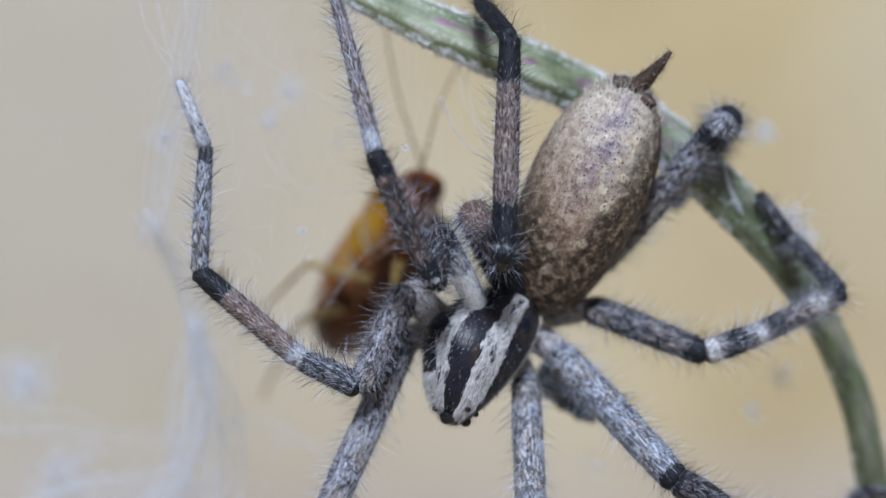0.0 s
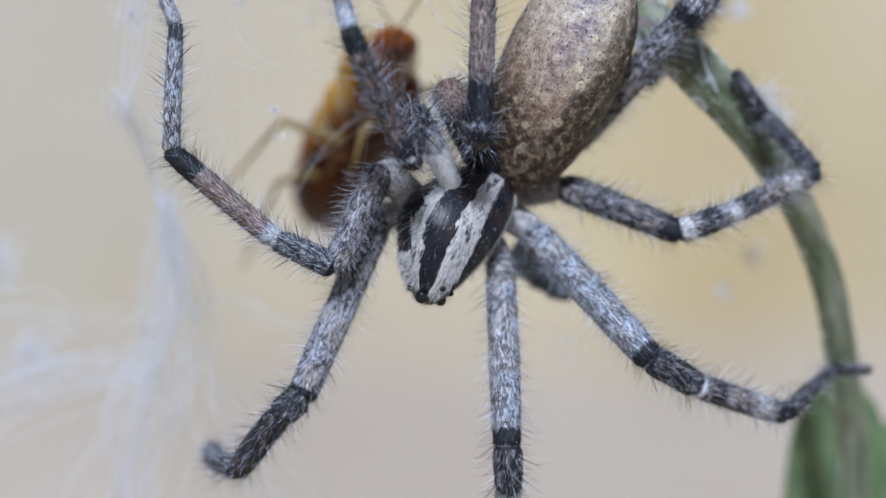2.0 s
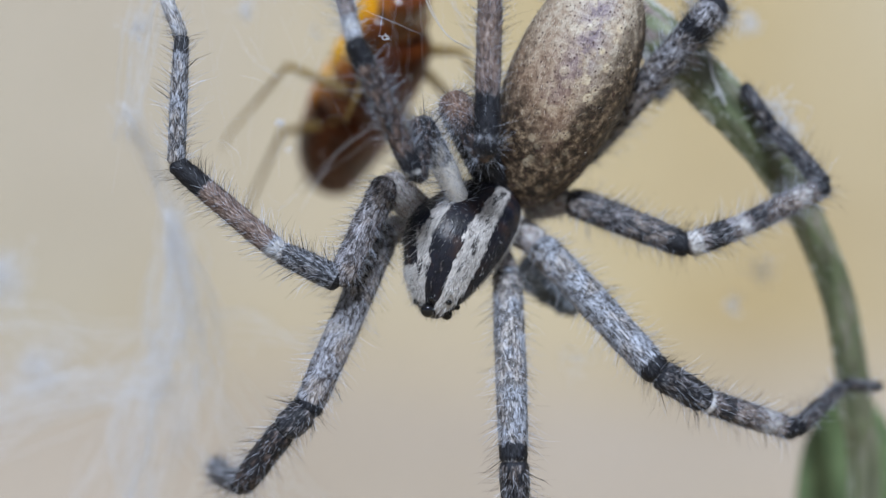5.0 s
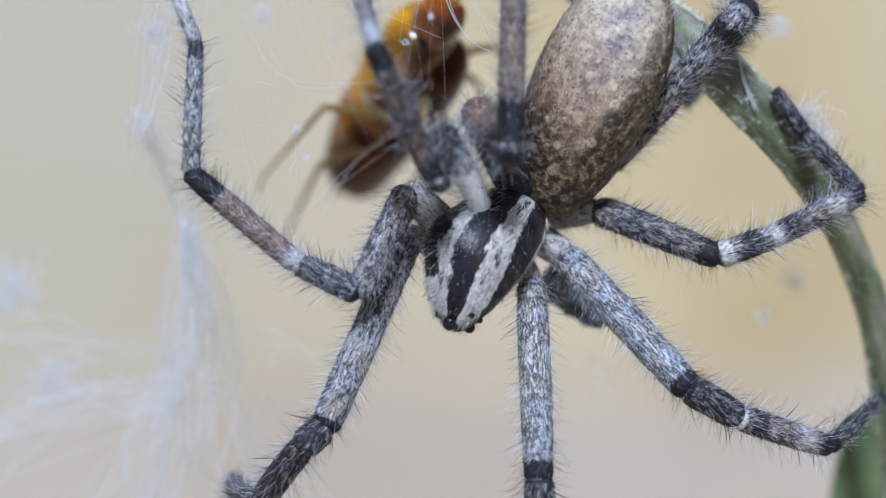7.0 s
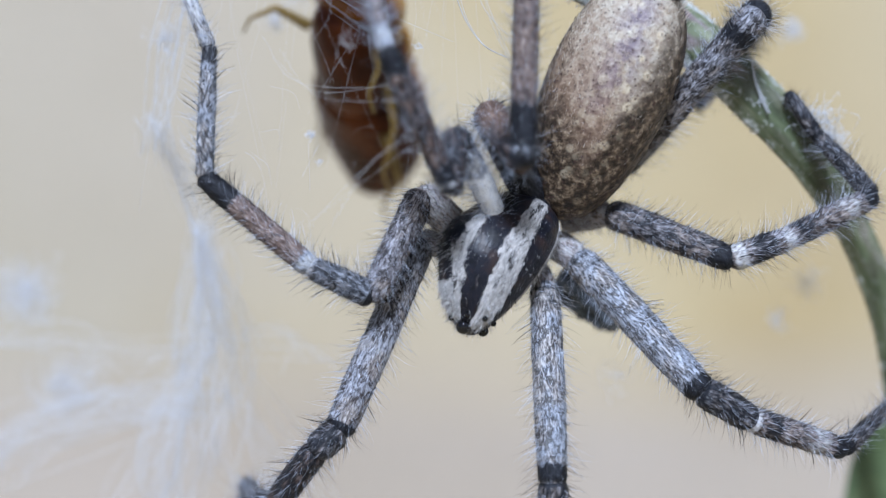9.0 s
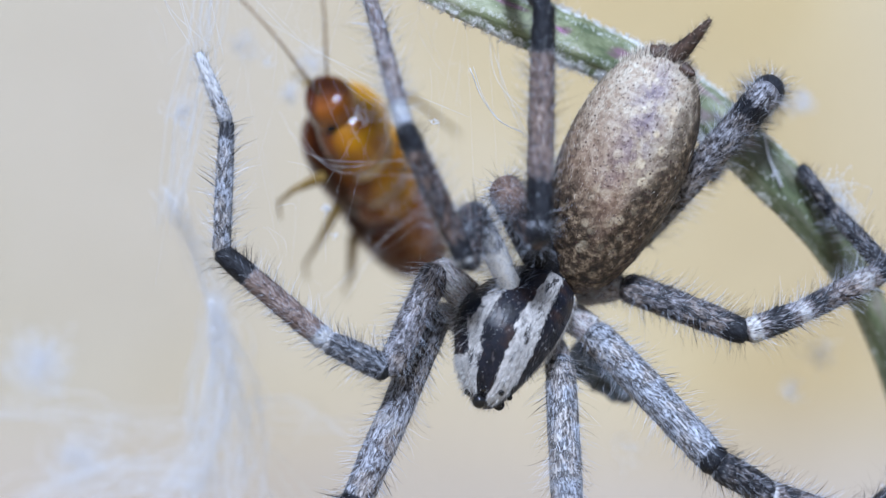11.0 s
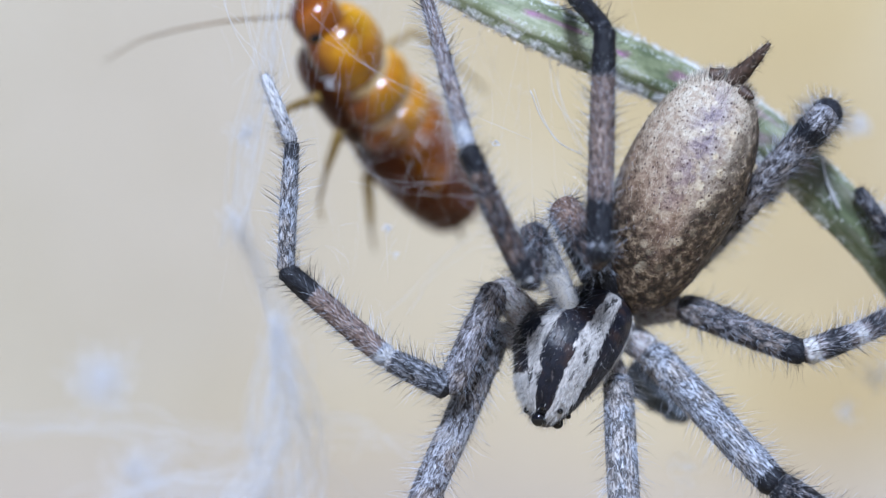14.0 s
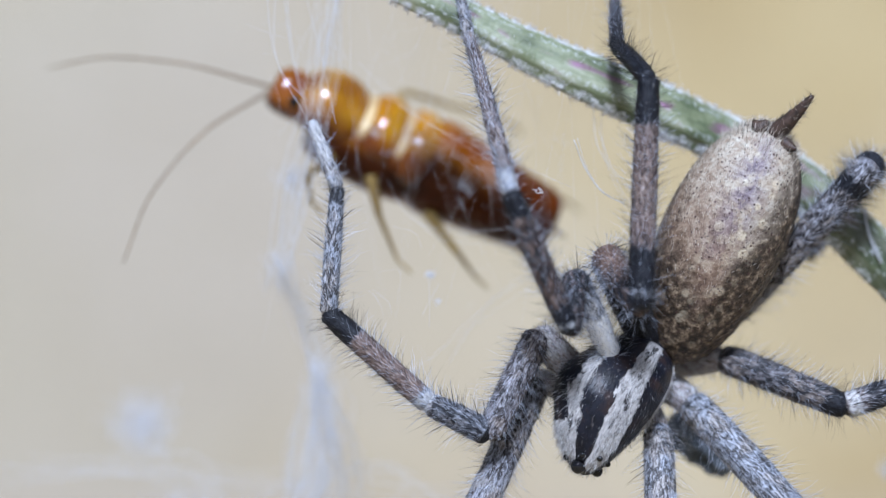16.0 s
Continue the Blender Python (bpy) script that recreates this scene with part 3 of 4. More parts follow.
def build_spider():
    spider = base("spider", LIFT, "hairy grey-brown spider with striped back clinging to a stem", "spider")

    # head and chest shield
    rear, front = mm((2.72, 1.60, -1.80)), mm((0.21, -0.20, -5.85))
    axis, side, up = frame_of(front - rear, (0.42, -1.0, 0.2))
    half = ((front - rear).length / 2, 1.6 * MM, 1.35 * MM)

    def shield(t, q):
        w = math.sin(math.pi * t) ** 0.56
        w *= 1.0 if t < 0.45 else 1 - 0.46 * ((t - 0.45) / 0.55) ** 1.2
        w *= 1 + (0.20 + 0.42 * share(t, 0.42, 1.2, 0.3)) * max(0.0, math.cos(q)) * (1 - 0.45 * share(t, 0.72, 1.2, 0.4))
        w *= 1 - (0.20 + 0.30 * share(t, 0.40, 1.2, 0.5)) * max(0.0, -math.cos(q))
        groove = -0.07 * math.exp(-((t - 0.3) / 0.09) ** 2) * math.exp(-(math.cos(q) / 0.12) ** 2) * (math.sin(q) > 0)
        return w, groove + 0.12 * math.sin(math.pi * t) + 0.10 * share(t, 0.6, 1.0, 0.3)

    v, f, tt, qq = blob((axis, side, up), (rear + front) / 2, half, 90, 128, shield)
    pale, skin = [], []
    for t, q in zip(tt, qq):
        low = math.sin(q) < -0.45
        lat = math.cos(q) + 0.05 * noise.noise(Vector((t * 9, q * 3, 2))) + 0.04 * noise.noise(Vector((t * 26, q * 12, 4)))
        fore = share(t, 0.62, 1.2, 0.3)
        p = share(lat, 0.05 - 0.34 * fore, 0.48 - 0.08 * fore, 0.08)
        # left stripe starts late: its rear stays dark to paint the leg's shadow
        p = max(p, 0.72 * share(lat, 0.79, 0.93 + 0.4 * share(t, 0.74, 1.2, 0.08), 0.06) * share(t + 0.06 * noise.noise(Vector((q * 9, t * 9, 3))), 0.34, 0.97, 0.12) * (0 if low else 1))
        p = max(p, 0.8 * share(-lat, 0.74, 2, 0.08) * share(t, 0.05, 0.62, 0.12))
        p *= share(t + 0.03 * noise.noise(Vector((q * 4, 1, 1))), 0.08, 0.915, 0.03)
        pale.append(p)
        skin += [-math.cos(math.pi * t) * half[0], math.cos(q) * half[1], math.sin(q) * half[2]]
    shell = part("carapace", mesh_of("carapace", v, f, CARAPACE, True, {"pale": pale, "skin": skin}), spider, "black shield with white-haired stripes")
    fur = Fur()
    pale = np.array(pale)
    back = np.array(axis) * 0.9
    surface_fur(fur, v, f, 30000, 0.20 * MM, 0.0065 * MM, back, 0, lambda p, i: pale[i] > 0.4 + 0.25 * nrg.rand(len(i)), 0.32)
    surface_fur(fur, v, f, 6000, 0.17 * MM, 0.0055 * MM, back, 1, lambda p, i: pale[i] < 0.5, 0.2)
    surface_fur(fur, v, f, 900, 0.14 * MM, 0.0045 * MM, back, 0, lambda p, i: pale[i] < 0.5, 0.3)
    rim = np.abs(np.array([math.cos(q) for q in qq]))
    surface_fur(fur, v, f, 9000, 0.36 * MM, 0.005 * MM, back, 0, lambda p, i: (rim[i] > 0.8) & (nrg.rand(len(i)) < 0.3), 0.9)
    surface_fur(fur, v, f, 5000, 0.34 * MM, 0.005 * MM, back, 1, lambda p, i: nrg.rand(len(i)) < 0.10, 0.9)
    tagged(part("hair", fur.mesh("hair", [HAIR_WHITE, HAIR_DARK]), shell), kind="stuff")

    # eyes in two rows on the brow
    near = [p for p in v if (p - (rear + front) / 2).dot(up) > 0]
    for place, r in (((0.13, 0.00, -5.58), 0.25), ((0.76, 0.00, -5.76), 0.19), ((-0.23, 0.00, -5.34), 0.11), ((1.22, 0.00, -5.64), 0.10),
                     ((0.25, 0.00, -5.15), 0.10), ((0.80, 0.00, -5.30), 0.10)):
        q = mm(place)
        c = min(near, key=lambda p: (p.x - q.x) ** 2 + (p.z - q.z) ** 2) + Vector((0, -0.4 * r, 0)) * MM
        bm = bmesh.new()
        bmesh.ops.create_uvsphere(bm, u_segments=16, v_segments=10, radius=r * MM, matrix=Matrix.Translation(c))
        me = bpy.data.meshes.new("eye")
        bm.to_mesh(me)
        bm.free()
        me.materials.append(EYE)
        me.polygons.foreach_set("use_smooth", [True] * len(me.polygons))
        part("eye", me, spider)

    # jaws under the brow
    for lat in (-0.5, 0.75):
        p0 = front + side * (lat * MM) - up * (0.55 * MM) - axis * (1.75 * MM)
        line = spline([p0, p0 - up * (0.7 * MM) + axis * (0.12 * MM), p0 - up * (1.5 * MM)], 8)
        v, f, al, an, nr = rings(line, lambda t: 0.40 * MM * (1 - 0.35 * t * t) * min(1, 0.6 + 4 * t), 14)
        part("chelicera", mesh_of("chelicera", v, f, CHELICERA), spider)

    # underside plate that carries the legs
    v, f, tt, qq = blob((axis, side, up), (rear + front) / 2 - up * (0.9 * MM), (1.7 * MM, 1.25 * MM, 0.6 * MM), 16, 24, lambda t, q: (math.sin(math.pi * t) ** 0.6, 0))
    part("sternum", mesh_of("sternum", v, f, CHELICERA), spider)

    # abdomen
    head, tail = mm((3.12, 2.00, -2.19)), mm((6.50, 0.60, 5.63))
    axis, side, up = frame_of(tail - head, (-0.10, -1.0, 0.1))
    half = ((tail - head).length / 2, 2.07 * MM, 1.9 * MM)

    def belly(t, q):
        w = math.sin(math.pi * t) ** 0.93 * (1 - 0.07 * math.cos(math.pi * t))
        w *= 1 + 0.025 * noise.noise(Vector((t * 6, math.cos(q) * 2, math.sin(q) * 2))) + 0.011 * noise.noise(Vector((t * 34, math.cos(q) * 9, math.sin(q) * 9))) + 0.007 * noise.noise(Vector((t * 80, math.cos(q) * 20, math.sin(q) * 20)))
        return w, 0.05 * math.sin(math.pi * t)

    v, f, tt, qq = blob((axis, side, up), (head + tail) / 2, half, 150, 200, belly)
    median, flank_shade, spots, tawny = [], [], [], []
    for t, q in zip(tt, qq):
        lat = math.cos(q)
        top = math.sin(q)
        t = (1 - math.cos(math.pi * t)) / 2
        median.append(math.exp(-((lat - 0.06) / 0.32) ** 2) * share(t, 0.15, 0.95, 0.2) if top > 0 else 0)
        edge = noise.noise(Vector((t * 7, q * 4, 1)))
        # right and below: brown flank; left term: leg's cast shadow put into the colour
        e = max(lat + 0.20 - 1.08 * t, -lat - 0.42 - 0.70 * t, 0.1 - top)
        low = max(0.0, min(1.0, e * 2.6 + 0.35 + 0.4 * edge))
        # front end darkened further, as shade behind the shield
        flank_shade.append(max(low * 0.96, share(t + 0.07 * edge, -0.1, 0.34 - 0.16 * lat, 0.2)))
        tawny.append(0.9 * share(t + 0.08 * edge, -0.2, 0.60 - 0.16 * lat, 0.4) if top > 0 else 0.0)
        row = max(math.exp(-((lat - 0.42) / 0.18) ** 2), 0.35 * math.exp(-((lat + 0.10) / 0.16) ** 2)) * share(t, 0.1, 0.85, 0.2)
        spots.append(row * (1 - 0.8 * low) if top > -0.2 else 0)
    body = part("abdomen", mesh_of("abdomen", v, f, ABDOMEN, True, {"median": median, "flank_shade": flank_shade, "spots": spots, "rust": tawny}), spider, "plump tan abdomen with brown specks and yellow spots")
    fur = Fur()
    fl = np.array(flank_shade)
    surface_fur(fur, v, f, 11000, 0.17 * MM, 0.0045 * MM, np.array(axis) * 1.0, 0, lambda p, i: nrg.rand(len(i)) > 0.2 + fl[i] * 0.78, 0.3)
    surface_fur(fur, v, f, 6000, 0.14 * MM, 0.006 * MM, np.array(axis) * 0.9, 1, lambda p, i: nrg.rand(len(i)) < 0.35 + fl[i] * 0.5, 0.35)
    along = np.array([(1 - math.cos(math.pi * t)) / 2 for t in tt])
    surface_fur(fur, v, f, 30000, 0.34 * MM, 0.006 * MM, np.array(axis) * 0.9, 0, lambda p, i: nrg.rand(len(i)) < np.clip((along[i] - 0.86) * 6, 0, 0.8), 0.6)
    surface_fur(fur, v, f, 30000, 0.30 * MM, 0.006 * MM, np.array(axis) * 0.9, 1, lambda p, i: nrg.rand(len(i)) < np.clip((along[i] - 0.92) * 6, 0, 0.6), 0.6)
    tagged(part("hair", fur.mesh("hair", [HAIR_TAN, HAIR_DARK]), body), kind="stuff")

    # waist between shield and abdomen
    line = spline([rear + (front - rear) * 0.06, (rear + head) / 2, head + (tail - head) * 0.05], 6)
    v, f, al, an, nr = rings(line, lambda t: 0.5 * MM, 14)
    part("pedicel", mesh_of("pedicel", v, f, CHELICERA), spider)

    # spinnerets
    fur = Fur()
    for a, b, w in (((6.45, 0.20, 5.36), (7.57, -0.60, 6.55), 0.323), ((6.22, 0.50, 5.43), (7.46, 0.60, 6.21), 0.285), ((6.76, 0.00, 5.05), (7.10, -0.30, 4.84), 0.247), ((5.93, 0.20, 5.55), (6.19, 0.00, 5.81), 0.323)):
        a, b = mm(a), mm(b)
        line = spline([a, a.lerp(b, 0.5) + Vector((0.02, 0, -0.03)) * MM, b], 8)
        v, f, al, an, nr = rings(line, lambda t: w * MM * (1.05 - 0.85 * t ** 1.3), 14, wobble=0.15)
        part("spinneret", mesh_of("spinneret", v, f, SPINNERET), spider)
        furnish(fur, line, lambda t: w * MM * (1.05 - 0.85 * t ** 1.3), "dusk", 1.2, 0.35, 0)
    tagged(part("tail_hair", fur.mesh("tail_hair", [HAIR_TAN, HAIR_DARK]), spider), kind="stuff")

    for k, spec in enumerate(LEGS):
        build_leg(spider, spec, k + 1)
    return spider


# ---- the stem ----
STEM_LINE = [(-6.06, 0.80, 10.45), (-4.70, 0.95, 9.78), (-3.18, 1.13, 9.05), (-1.64, 1.37, 8.31), (0.31, 1.66, 7.47), (2.69, 2.22, 6.52), (3.91, 2.64, 6.06), (5.57, 3.25, 5.36), (7.55, 3.70, 4.33), (9.12, 3.70, 2.95),
             (10.67, 3.72, 1.45), (12.30, 4.15, -0.29), (13.65, 4.80, -2.15), (14.60, 5.50, -3.70), (15.60, 6.30, -5.80), (16.25, 7.00, -8.00), (16.75, 7.60, -10.40), (17.3, 8.2, -14.0), (17.5, 8.6, -30.0), (16.4, 7.8, -60.0), (16.2, 7.6, -101.0)]


def build_stem():
    plant = base("plant_stem", Vector((0.0162, 0.0076, 0)), "bent green plant stem with purple streaks and white downy ribs", "plant")
    shift = LIFT - plant.location
    line = [mm(p) + shift for p in spline(STEM_LINE, 10)]
    n = len(line)
    sides = 40
    verts, faces, rib, purple, old, skin = [], [], [], [], [], []
    for k, p in enumerate(line):
        a, s, u = frame_of(line[min(k + 1, n - 1)] - line[max(k - 1, 0)], (0.05, -1, 0.25))
        t = k / (n - 1)
        w = (0.64 + 0.26 * share(t, 0.16, 0.56, 0.12)) * MM
        for j in range(sides):
            q = 2 * math.pi * j / sides
            c, d = math.cos(q), math.sin(q)
            ridge = 0.5 + 0.5 * math.cos(q * 6)
            r = 1 + 0.10 * (ridge - 0.5) + 0.04 * noise.noise(Vector((t * 40, c * 2, d * 2)))
            verts.append(p + s * (w * c * r) + u * (w * 0.62 * d * r))
            edge = max(0.0, abs(c) - 0.70) / 0.22
            rib.append((1 - 0.75 * share(t, 0.48, 1.2, 0.12)) * (min(1, edge * max(0, 0.55 + 1.3 * noise.noise(Vector((t * 130, c * 2, 5))))) if edge > 0 else 0.3 * share(ridge, 0.90, 2, 0.06)))
            skin += [t * 0.05, w * c, w * d]
            late = share(t, 0.36, 0.9, 0.12)
            old.append(0.85 * share(t + 0.02 * noise.noise(Vector((t * 60, c * 2, 3))), 0.41, 2, 0.12))
            purple.append(0.85 * share(c, -0.25 - 0.3 * late, 0.12 + 0.5 * late, 0.12) * max(0, 0.30 + 0.45 * late + 1.7 * noise.noise(Vector((t * 45, c * 2, 0)))) if d > 0 else 0)
    for k in range(n - 1):
        for j in range(sides):
            a, b = k * sides + j, k * sides + (j + 1) % sides
            faces.append((a, b, b + sides, a + sides))
    faces.append(tuple(reversed(range(sides))))
    faces.append(tuple(range((n - 1) * sides, n * sides)))
    stem = part("stem", mesh_of("stem", verts, faces, STEM, True, {"rib": rib, "purple": purple, "old": old, "skin": skin}), plant)
    fur = Fur()
    rb = np.array(rib)
    quads = faces[:-2]
    va = np.array([tuple(v) for v in verts])
    pick = nrg.randint(0, len(quads) * 17 // 20, 40000)
    idx = np.array([quads[i][0] for i in pick])
    ok = nrg.rand(len(idx)) < np.clip(rb[idx] - 0.35, 0, 1) * 1.3 + 0.012
    idx = idx[ok]
    mids = np.array([tuple(line[i // sides]) for i in idx])
    out = va[idx] - mids
    out /= np.linalg.norm(out, axis=1, keepdims=True)
    jit = nrg.normal(size=out.shape)
    fur.add(va[idx] + jit * 0.04 * MM, out + jit * 0.7, (0.06 + 0.12 * nrg.rand(len(idx))) * MM, 0.014 * MM, 0)
    tagged(part("down", fur.mesh("down", [HAIR_WHITE]), plant, "white downy hairs along the ribs"), kind="stuff")

    # narrow green leaf that rises beside the stem
    for tip, mid, foot, w in (((17.75, 12.0, -9.80), (17.65, 12.5, -14.5), (17.0, 12.5, -30.0), 2.2), ((20.2, 13.0, -12.4), (20.0, 13.0, -16.5), (18.6, 12.4, -32.0), 1.3)):
        path = [mm(p) + shift for p in spline([foot, mid, tip], 14)]
        v, f = [], []
        for k, p in enumerate(path):
            t = k / (len(path) - 1)
            a, s, u = frame_of(path[min(k + 1, len(path) - 1)] - path[max(k - 1, 0)], (0.1, -1, 0))
            h = w * MM * max(0.02, math.sin(math.pi * min(1, 0.12 + 0.88 * t)) ** 0.8)
            for c, lift in ((-1, 0.25), (-0.5, 0.05), (0, -0.12), (0.5, 0.05), (1, 0.25)):
                v.append(p + s * (h * c) + u * (h * lift))
            for c, lift in ((1, 0.16), (0, -0.3), (-1, 0.16)):
                v.append(p + s * (h * c) + u * (h * lift))
        for k in range(len(path) - 1):
            for j in range(8):
                a, b = k * 8 + j, k * 8 + (j + 1) % 8
                f.append((a, b, b + 8, a + 8))
        part("leaf", mesh_of("leaf", v, f, LEAF), plant, "narrow fresh green leaf")


# ---- the caught insect: forward is +x, its back is +z, millimetres from its middle ----
def build_prey():
    prey = base("prey_insect", LIFT, "glossy amber cockroach nymph tangled in silk", "insect")

    fat = 1.28

    def shell(name, x0, x1, w, h, mat, lift=0.0, back=1.0, parent=None, low=0.55, edge=0.34, skirt=0.3):
        def shape(t, q):
            r = math.sin(math.pi * t) ** edge * (1 + (back - 1) * (1 - t))
            return r, 0
        x0, x1, w, h, lift = x0 * 1.13, x1 * 1.13, w * fat * 0.82, h * fat * 1.06, lift * fat
        c = Vector(((x0 + x1) / 2, 0, lift)) * MM
        v, f, tt, qq = blob((Vector((1, 0, 0)), Vector((0, 1, 0)), Vector((0, 0, 1))), c, ((x1 - x0) / 2 * MM, w * MM, h * MM), 20, 32, shape)
        v = [Vector((p.x, p.y, (p.z - c.z) * (low if p.z < c.z else 1) + c.z)) for p in v]
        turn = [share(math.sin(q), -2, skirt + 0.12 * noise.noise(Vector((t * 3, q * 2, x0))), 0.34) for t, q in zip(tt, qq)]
        core = [0.48 * share(math.cos(q), -0.2, 0.9, 0.4) for t, q in zip(tt, qq)]
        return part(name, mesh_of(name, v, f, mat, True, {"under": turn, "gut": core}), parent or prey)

    head = shell("head", 3.45, 5.05, 1.0, 0.92, AMBER, -0.05, skirt=-0.2)
    for y in (-0.62, 0.62):
        bm = bmesh.new()
        bmesh.ops.create_uvsphere(bm, u_segments=14, v_segments=10, radius=0.3 * MM, matrix=Matrix.Translation(Vector((4.75, y * 1.35, 0.1)) * MM))
        me = bpy.data.meshes.new("eye")
        bm.to_mesh(me)
        bm.free()
        me.materials.append(EYE)
        me.polygons.foreach_set("use_smooth", [True] * len(me.polygons))
        part("eye", me, head)
    fat = 1.6
    shell("neck", 3.5, 4.2, 0.6, 0.55, SEAM, -0.1)
    shell("pronotum", 1.62, 4.15, 1.36, 1.05, GOLD, 0.06, edge=0.52, skirt=0.12)
    shell("seam", 1.36, 2.06, 1.22, 0.94, SEAM, 0.0, skirt=0.2)
    shell("mesonotum", 0.26, 1.80, 1.44, 1.12, GOLD, 0.04, edge=0.42, skirt=0.36)
    shell("seam", 0.00, 0.70, 1.38, 1.02, SEAM, 0.0, skirt=0.2)
    shell("metanotum", -1.00, 0.44, 1.58, 1.2, GOLD, 0.0, edge=0.36, skirt=0.45)
    x = -0.75
    for k, (w, mat) in enumerate(((1.76, RUSSET), (1.80, RUSSET), (1.80, RUSSET), (1.74, UMBER), (1.58, UMBER), (1.34, UMBER), (1.0, UMBER))):
        shell("tergite", x - 1.35, x + 0.25, w, 1.22 - 0.05 * k, mat, 0.0, 1.0, None, 0.85, 0.2, 0.5)
        x -= 0.62
    shell("thorax_side", -1.2, 3.3, 1.24, 0.90, RUSSET, -0.32, 1.0, None, 0.9)

    # antennae, legs, cerci
    def rod(name, pts, r0, r1, parent, mat=LIMB):
        line = [Vector(p) * MM for p in spline(pts, 8)]
        v, f, al, an, nr = rings(line, lambda t: (r0 + (r1 - r0) * t) * MM, 8, up=(0, 0.3, 1))
        return part(name, mesh_of(name, v, f, mat), parent)

    feelers = []
    for sgn in (1, -1):
        feeler = rod("antenna", [(0, 0, 0), (1.2, 0.12 * sgn, 0.2), (3.6, 0.2 * sgn, 0.55), (6.6, -0.3 * sgn, 0.4), (9.0, -1.2 * sgn, -0.4)], 0.065, 0.025, prey, FEELER)
        feeler.location = Vector((5.4, 0.35 * sgn, 0.2)) * MM
        feelers.append(feeler)
    for sgn, places in (
            (1, (((2.6, 1.5, -1.0), (3.2, 2.2, -1.9), (2.6, 2.2, -2.8)), ((1.0, 1.8, -1.0), (0.2, 2.6, -2.0), (-1.2, 2.7, -3.2)), ((-1.6, 1.6, -1.3), (-3.2, 2.5, -2.0), (-4.3, 2.0, -2.6)))),
            (-1, (((2.6, 1.5, -1.0), (3.4, 2.6, -1.4), (3.0, 3.4, -2.0)), ((1.0, 1.8, -0.4), (0.6, 3.0, 1.9), (-4.2, 4.2, 2.6)), ((-0.8, 1.8, -0.5), (-2.8, 3.0, 1.0), (-8.0, 3.6, 0.8))))):
        for hip, knee, foot in places:
            a, b, c = [(p[0], p[1] * sgn, p[2]) for p in (hip, knee, foot)]
            m = tuple((p + q) / 2 for p, q in zip(a, b))
            leg = rod("leg", [a, m, b], 0.24, 0.14, prey)
            rod("tibia", [b, tuple((p + q) / 2 for p, q in zip(b, c)), c], 0.12, 0.07, leg)
            d = (c[0] - 0.7, c[1] + 0.3 * sgn, c[2] - 0.2)
            rod("tarsus", [c, tuple((p + q) / 2 for p, q in zip(c, d)), d], 0.07, 0.045, leg)
        rod("cercus", [(-5.8, 0.5 * sgn, 0.1), (-6.4, 0.9 * sgn, 0.2), (-7.0, 1.3 * sgn, 0.2)], 0.16, 0.05, prey, UMBER)

    # silk wrapped over its back
    v, f = [], []
    r2 = random.Random(3)

    def girth(x):
        return (1 - 0.28 * share(x, 0.2, 9, 2.4)) * math.sqrt(max(0.05, 1 - ((x + 0.6) / 6.0) ** 2))

    for k in range(30):
        x0, x1 = r2.uniform(-5, 2.2), 0
        x1 = x0 + r2.uniform(-1.6, 1.6)
        q0, q1 = r2.uniform(-0.4, 2.0), r2.uniform(0.9, 3.4)
        pts = []
        for i in range(7):
            t = i / 6
            x, q = x0 + (x1 - x0) * t, q0 + (q1 - q0) * t
            r = 2.75 * girth(x) + 0.05
            pts.append((x, r * math.cos(q) * 0.86, r * 0.76 * math.sin(q) + 0.06))
        line = [Vector(p) * MM for p in spline(pts, 3)]
        a, b, al, an, nr = rings(line, lambda t: 0.007 * MM, 4)
        f += [tuple(i + len(v) for i in q) for q in b]
        v += a
    for hub_x, hub_q, arms, reach in ((0.1, 0.55, 16, 2.2), (-2.6, 0.25, 10, 1.6), (2.2, 0.5, 7, 1.5)):
        for k in range(arms):
            way, far = 6.283 * k / arms + r2.uniform(-0.25, 0.25), reach * r2.uniform(0.5, 1.15)
            pts = []
            for i in range(5):
                x, q = hub_x + far * i / 4 * math.cos(way), hub_q + far * i / 4 * 0.42 * math.sin(way)
                r = 2.75 * girth(x) + 0.05 + 0.25 * (i / 4) ** 2
                pts.append((x, r * math.cos(q) * 0.86, r * 0.76 * math.sin(q)))
            a, b, al, an, nr = rings([Vector(p) * MM for p in spline(pts, 3)], lambda t: 0.0065 * MM, 4)
            f += [tuple(i + len(v) for i in q) for q in b]
            v += a
    for k in range(7):
        x, q0 = -3.0 + r2.gauss(0, 0.35), r2.uniform(-0.9, 0.2)
        pts = []
        for i in range(8):
            q = q0 + 1.9 * i / 7
            r = 2.65 * girth(x) + 0.1
            pts.append((x + 0.35 * math.sin(i + k), r * math.cos(q) * 0.88, r * 0.78 * math.sin(q)))
        a, b, al, an, nr = rings([Vector(p) * MM for p in spline(pts, 3)], lambda t: 0.0065 * MM, 4)
        f += [tuple(i + len(v) for i in q) for q in b]
        v += a
    tagged(part("silk_wrap", mesh_of("silk_wrap", v, f, SILK), prey, "fine white silk threads wound over its back"), kind="stuff")
    return prey, feelers


# ---- silk ----
def strand(line, r, out):
    v, f = out
    a, b, al, an, nr = rings(line, lambda t: r * MM, 3)
    f += [tuple(i + len(v) for i in q) for q in b]
    v += a


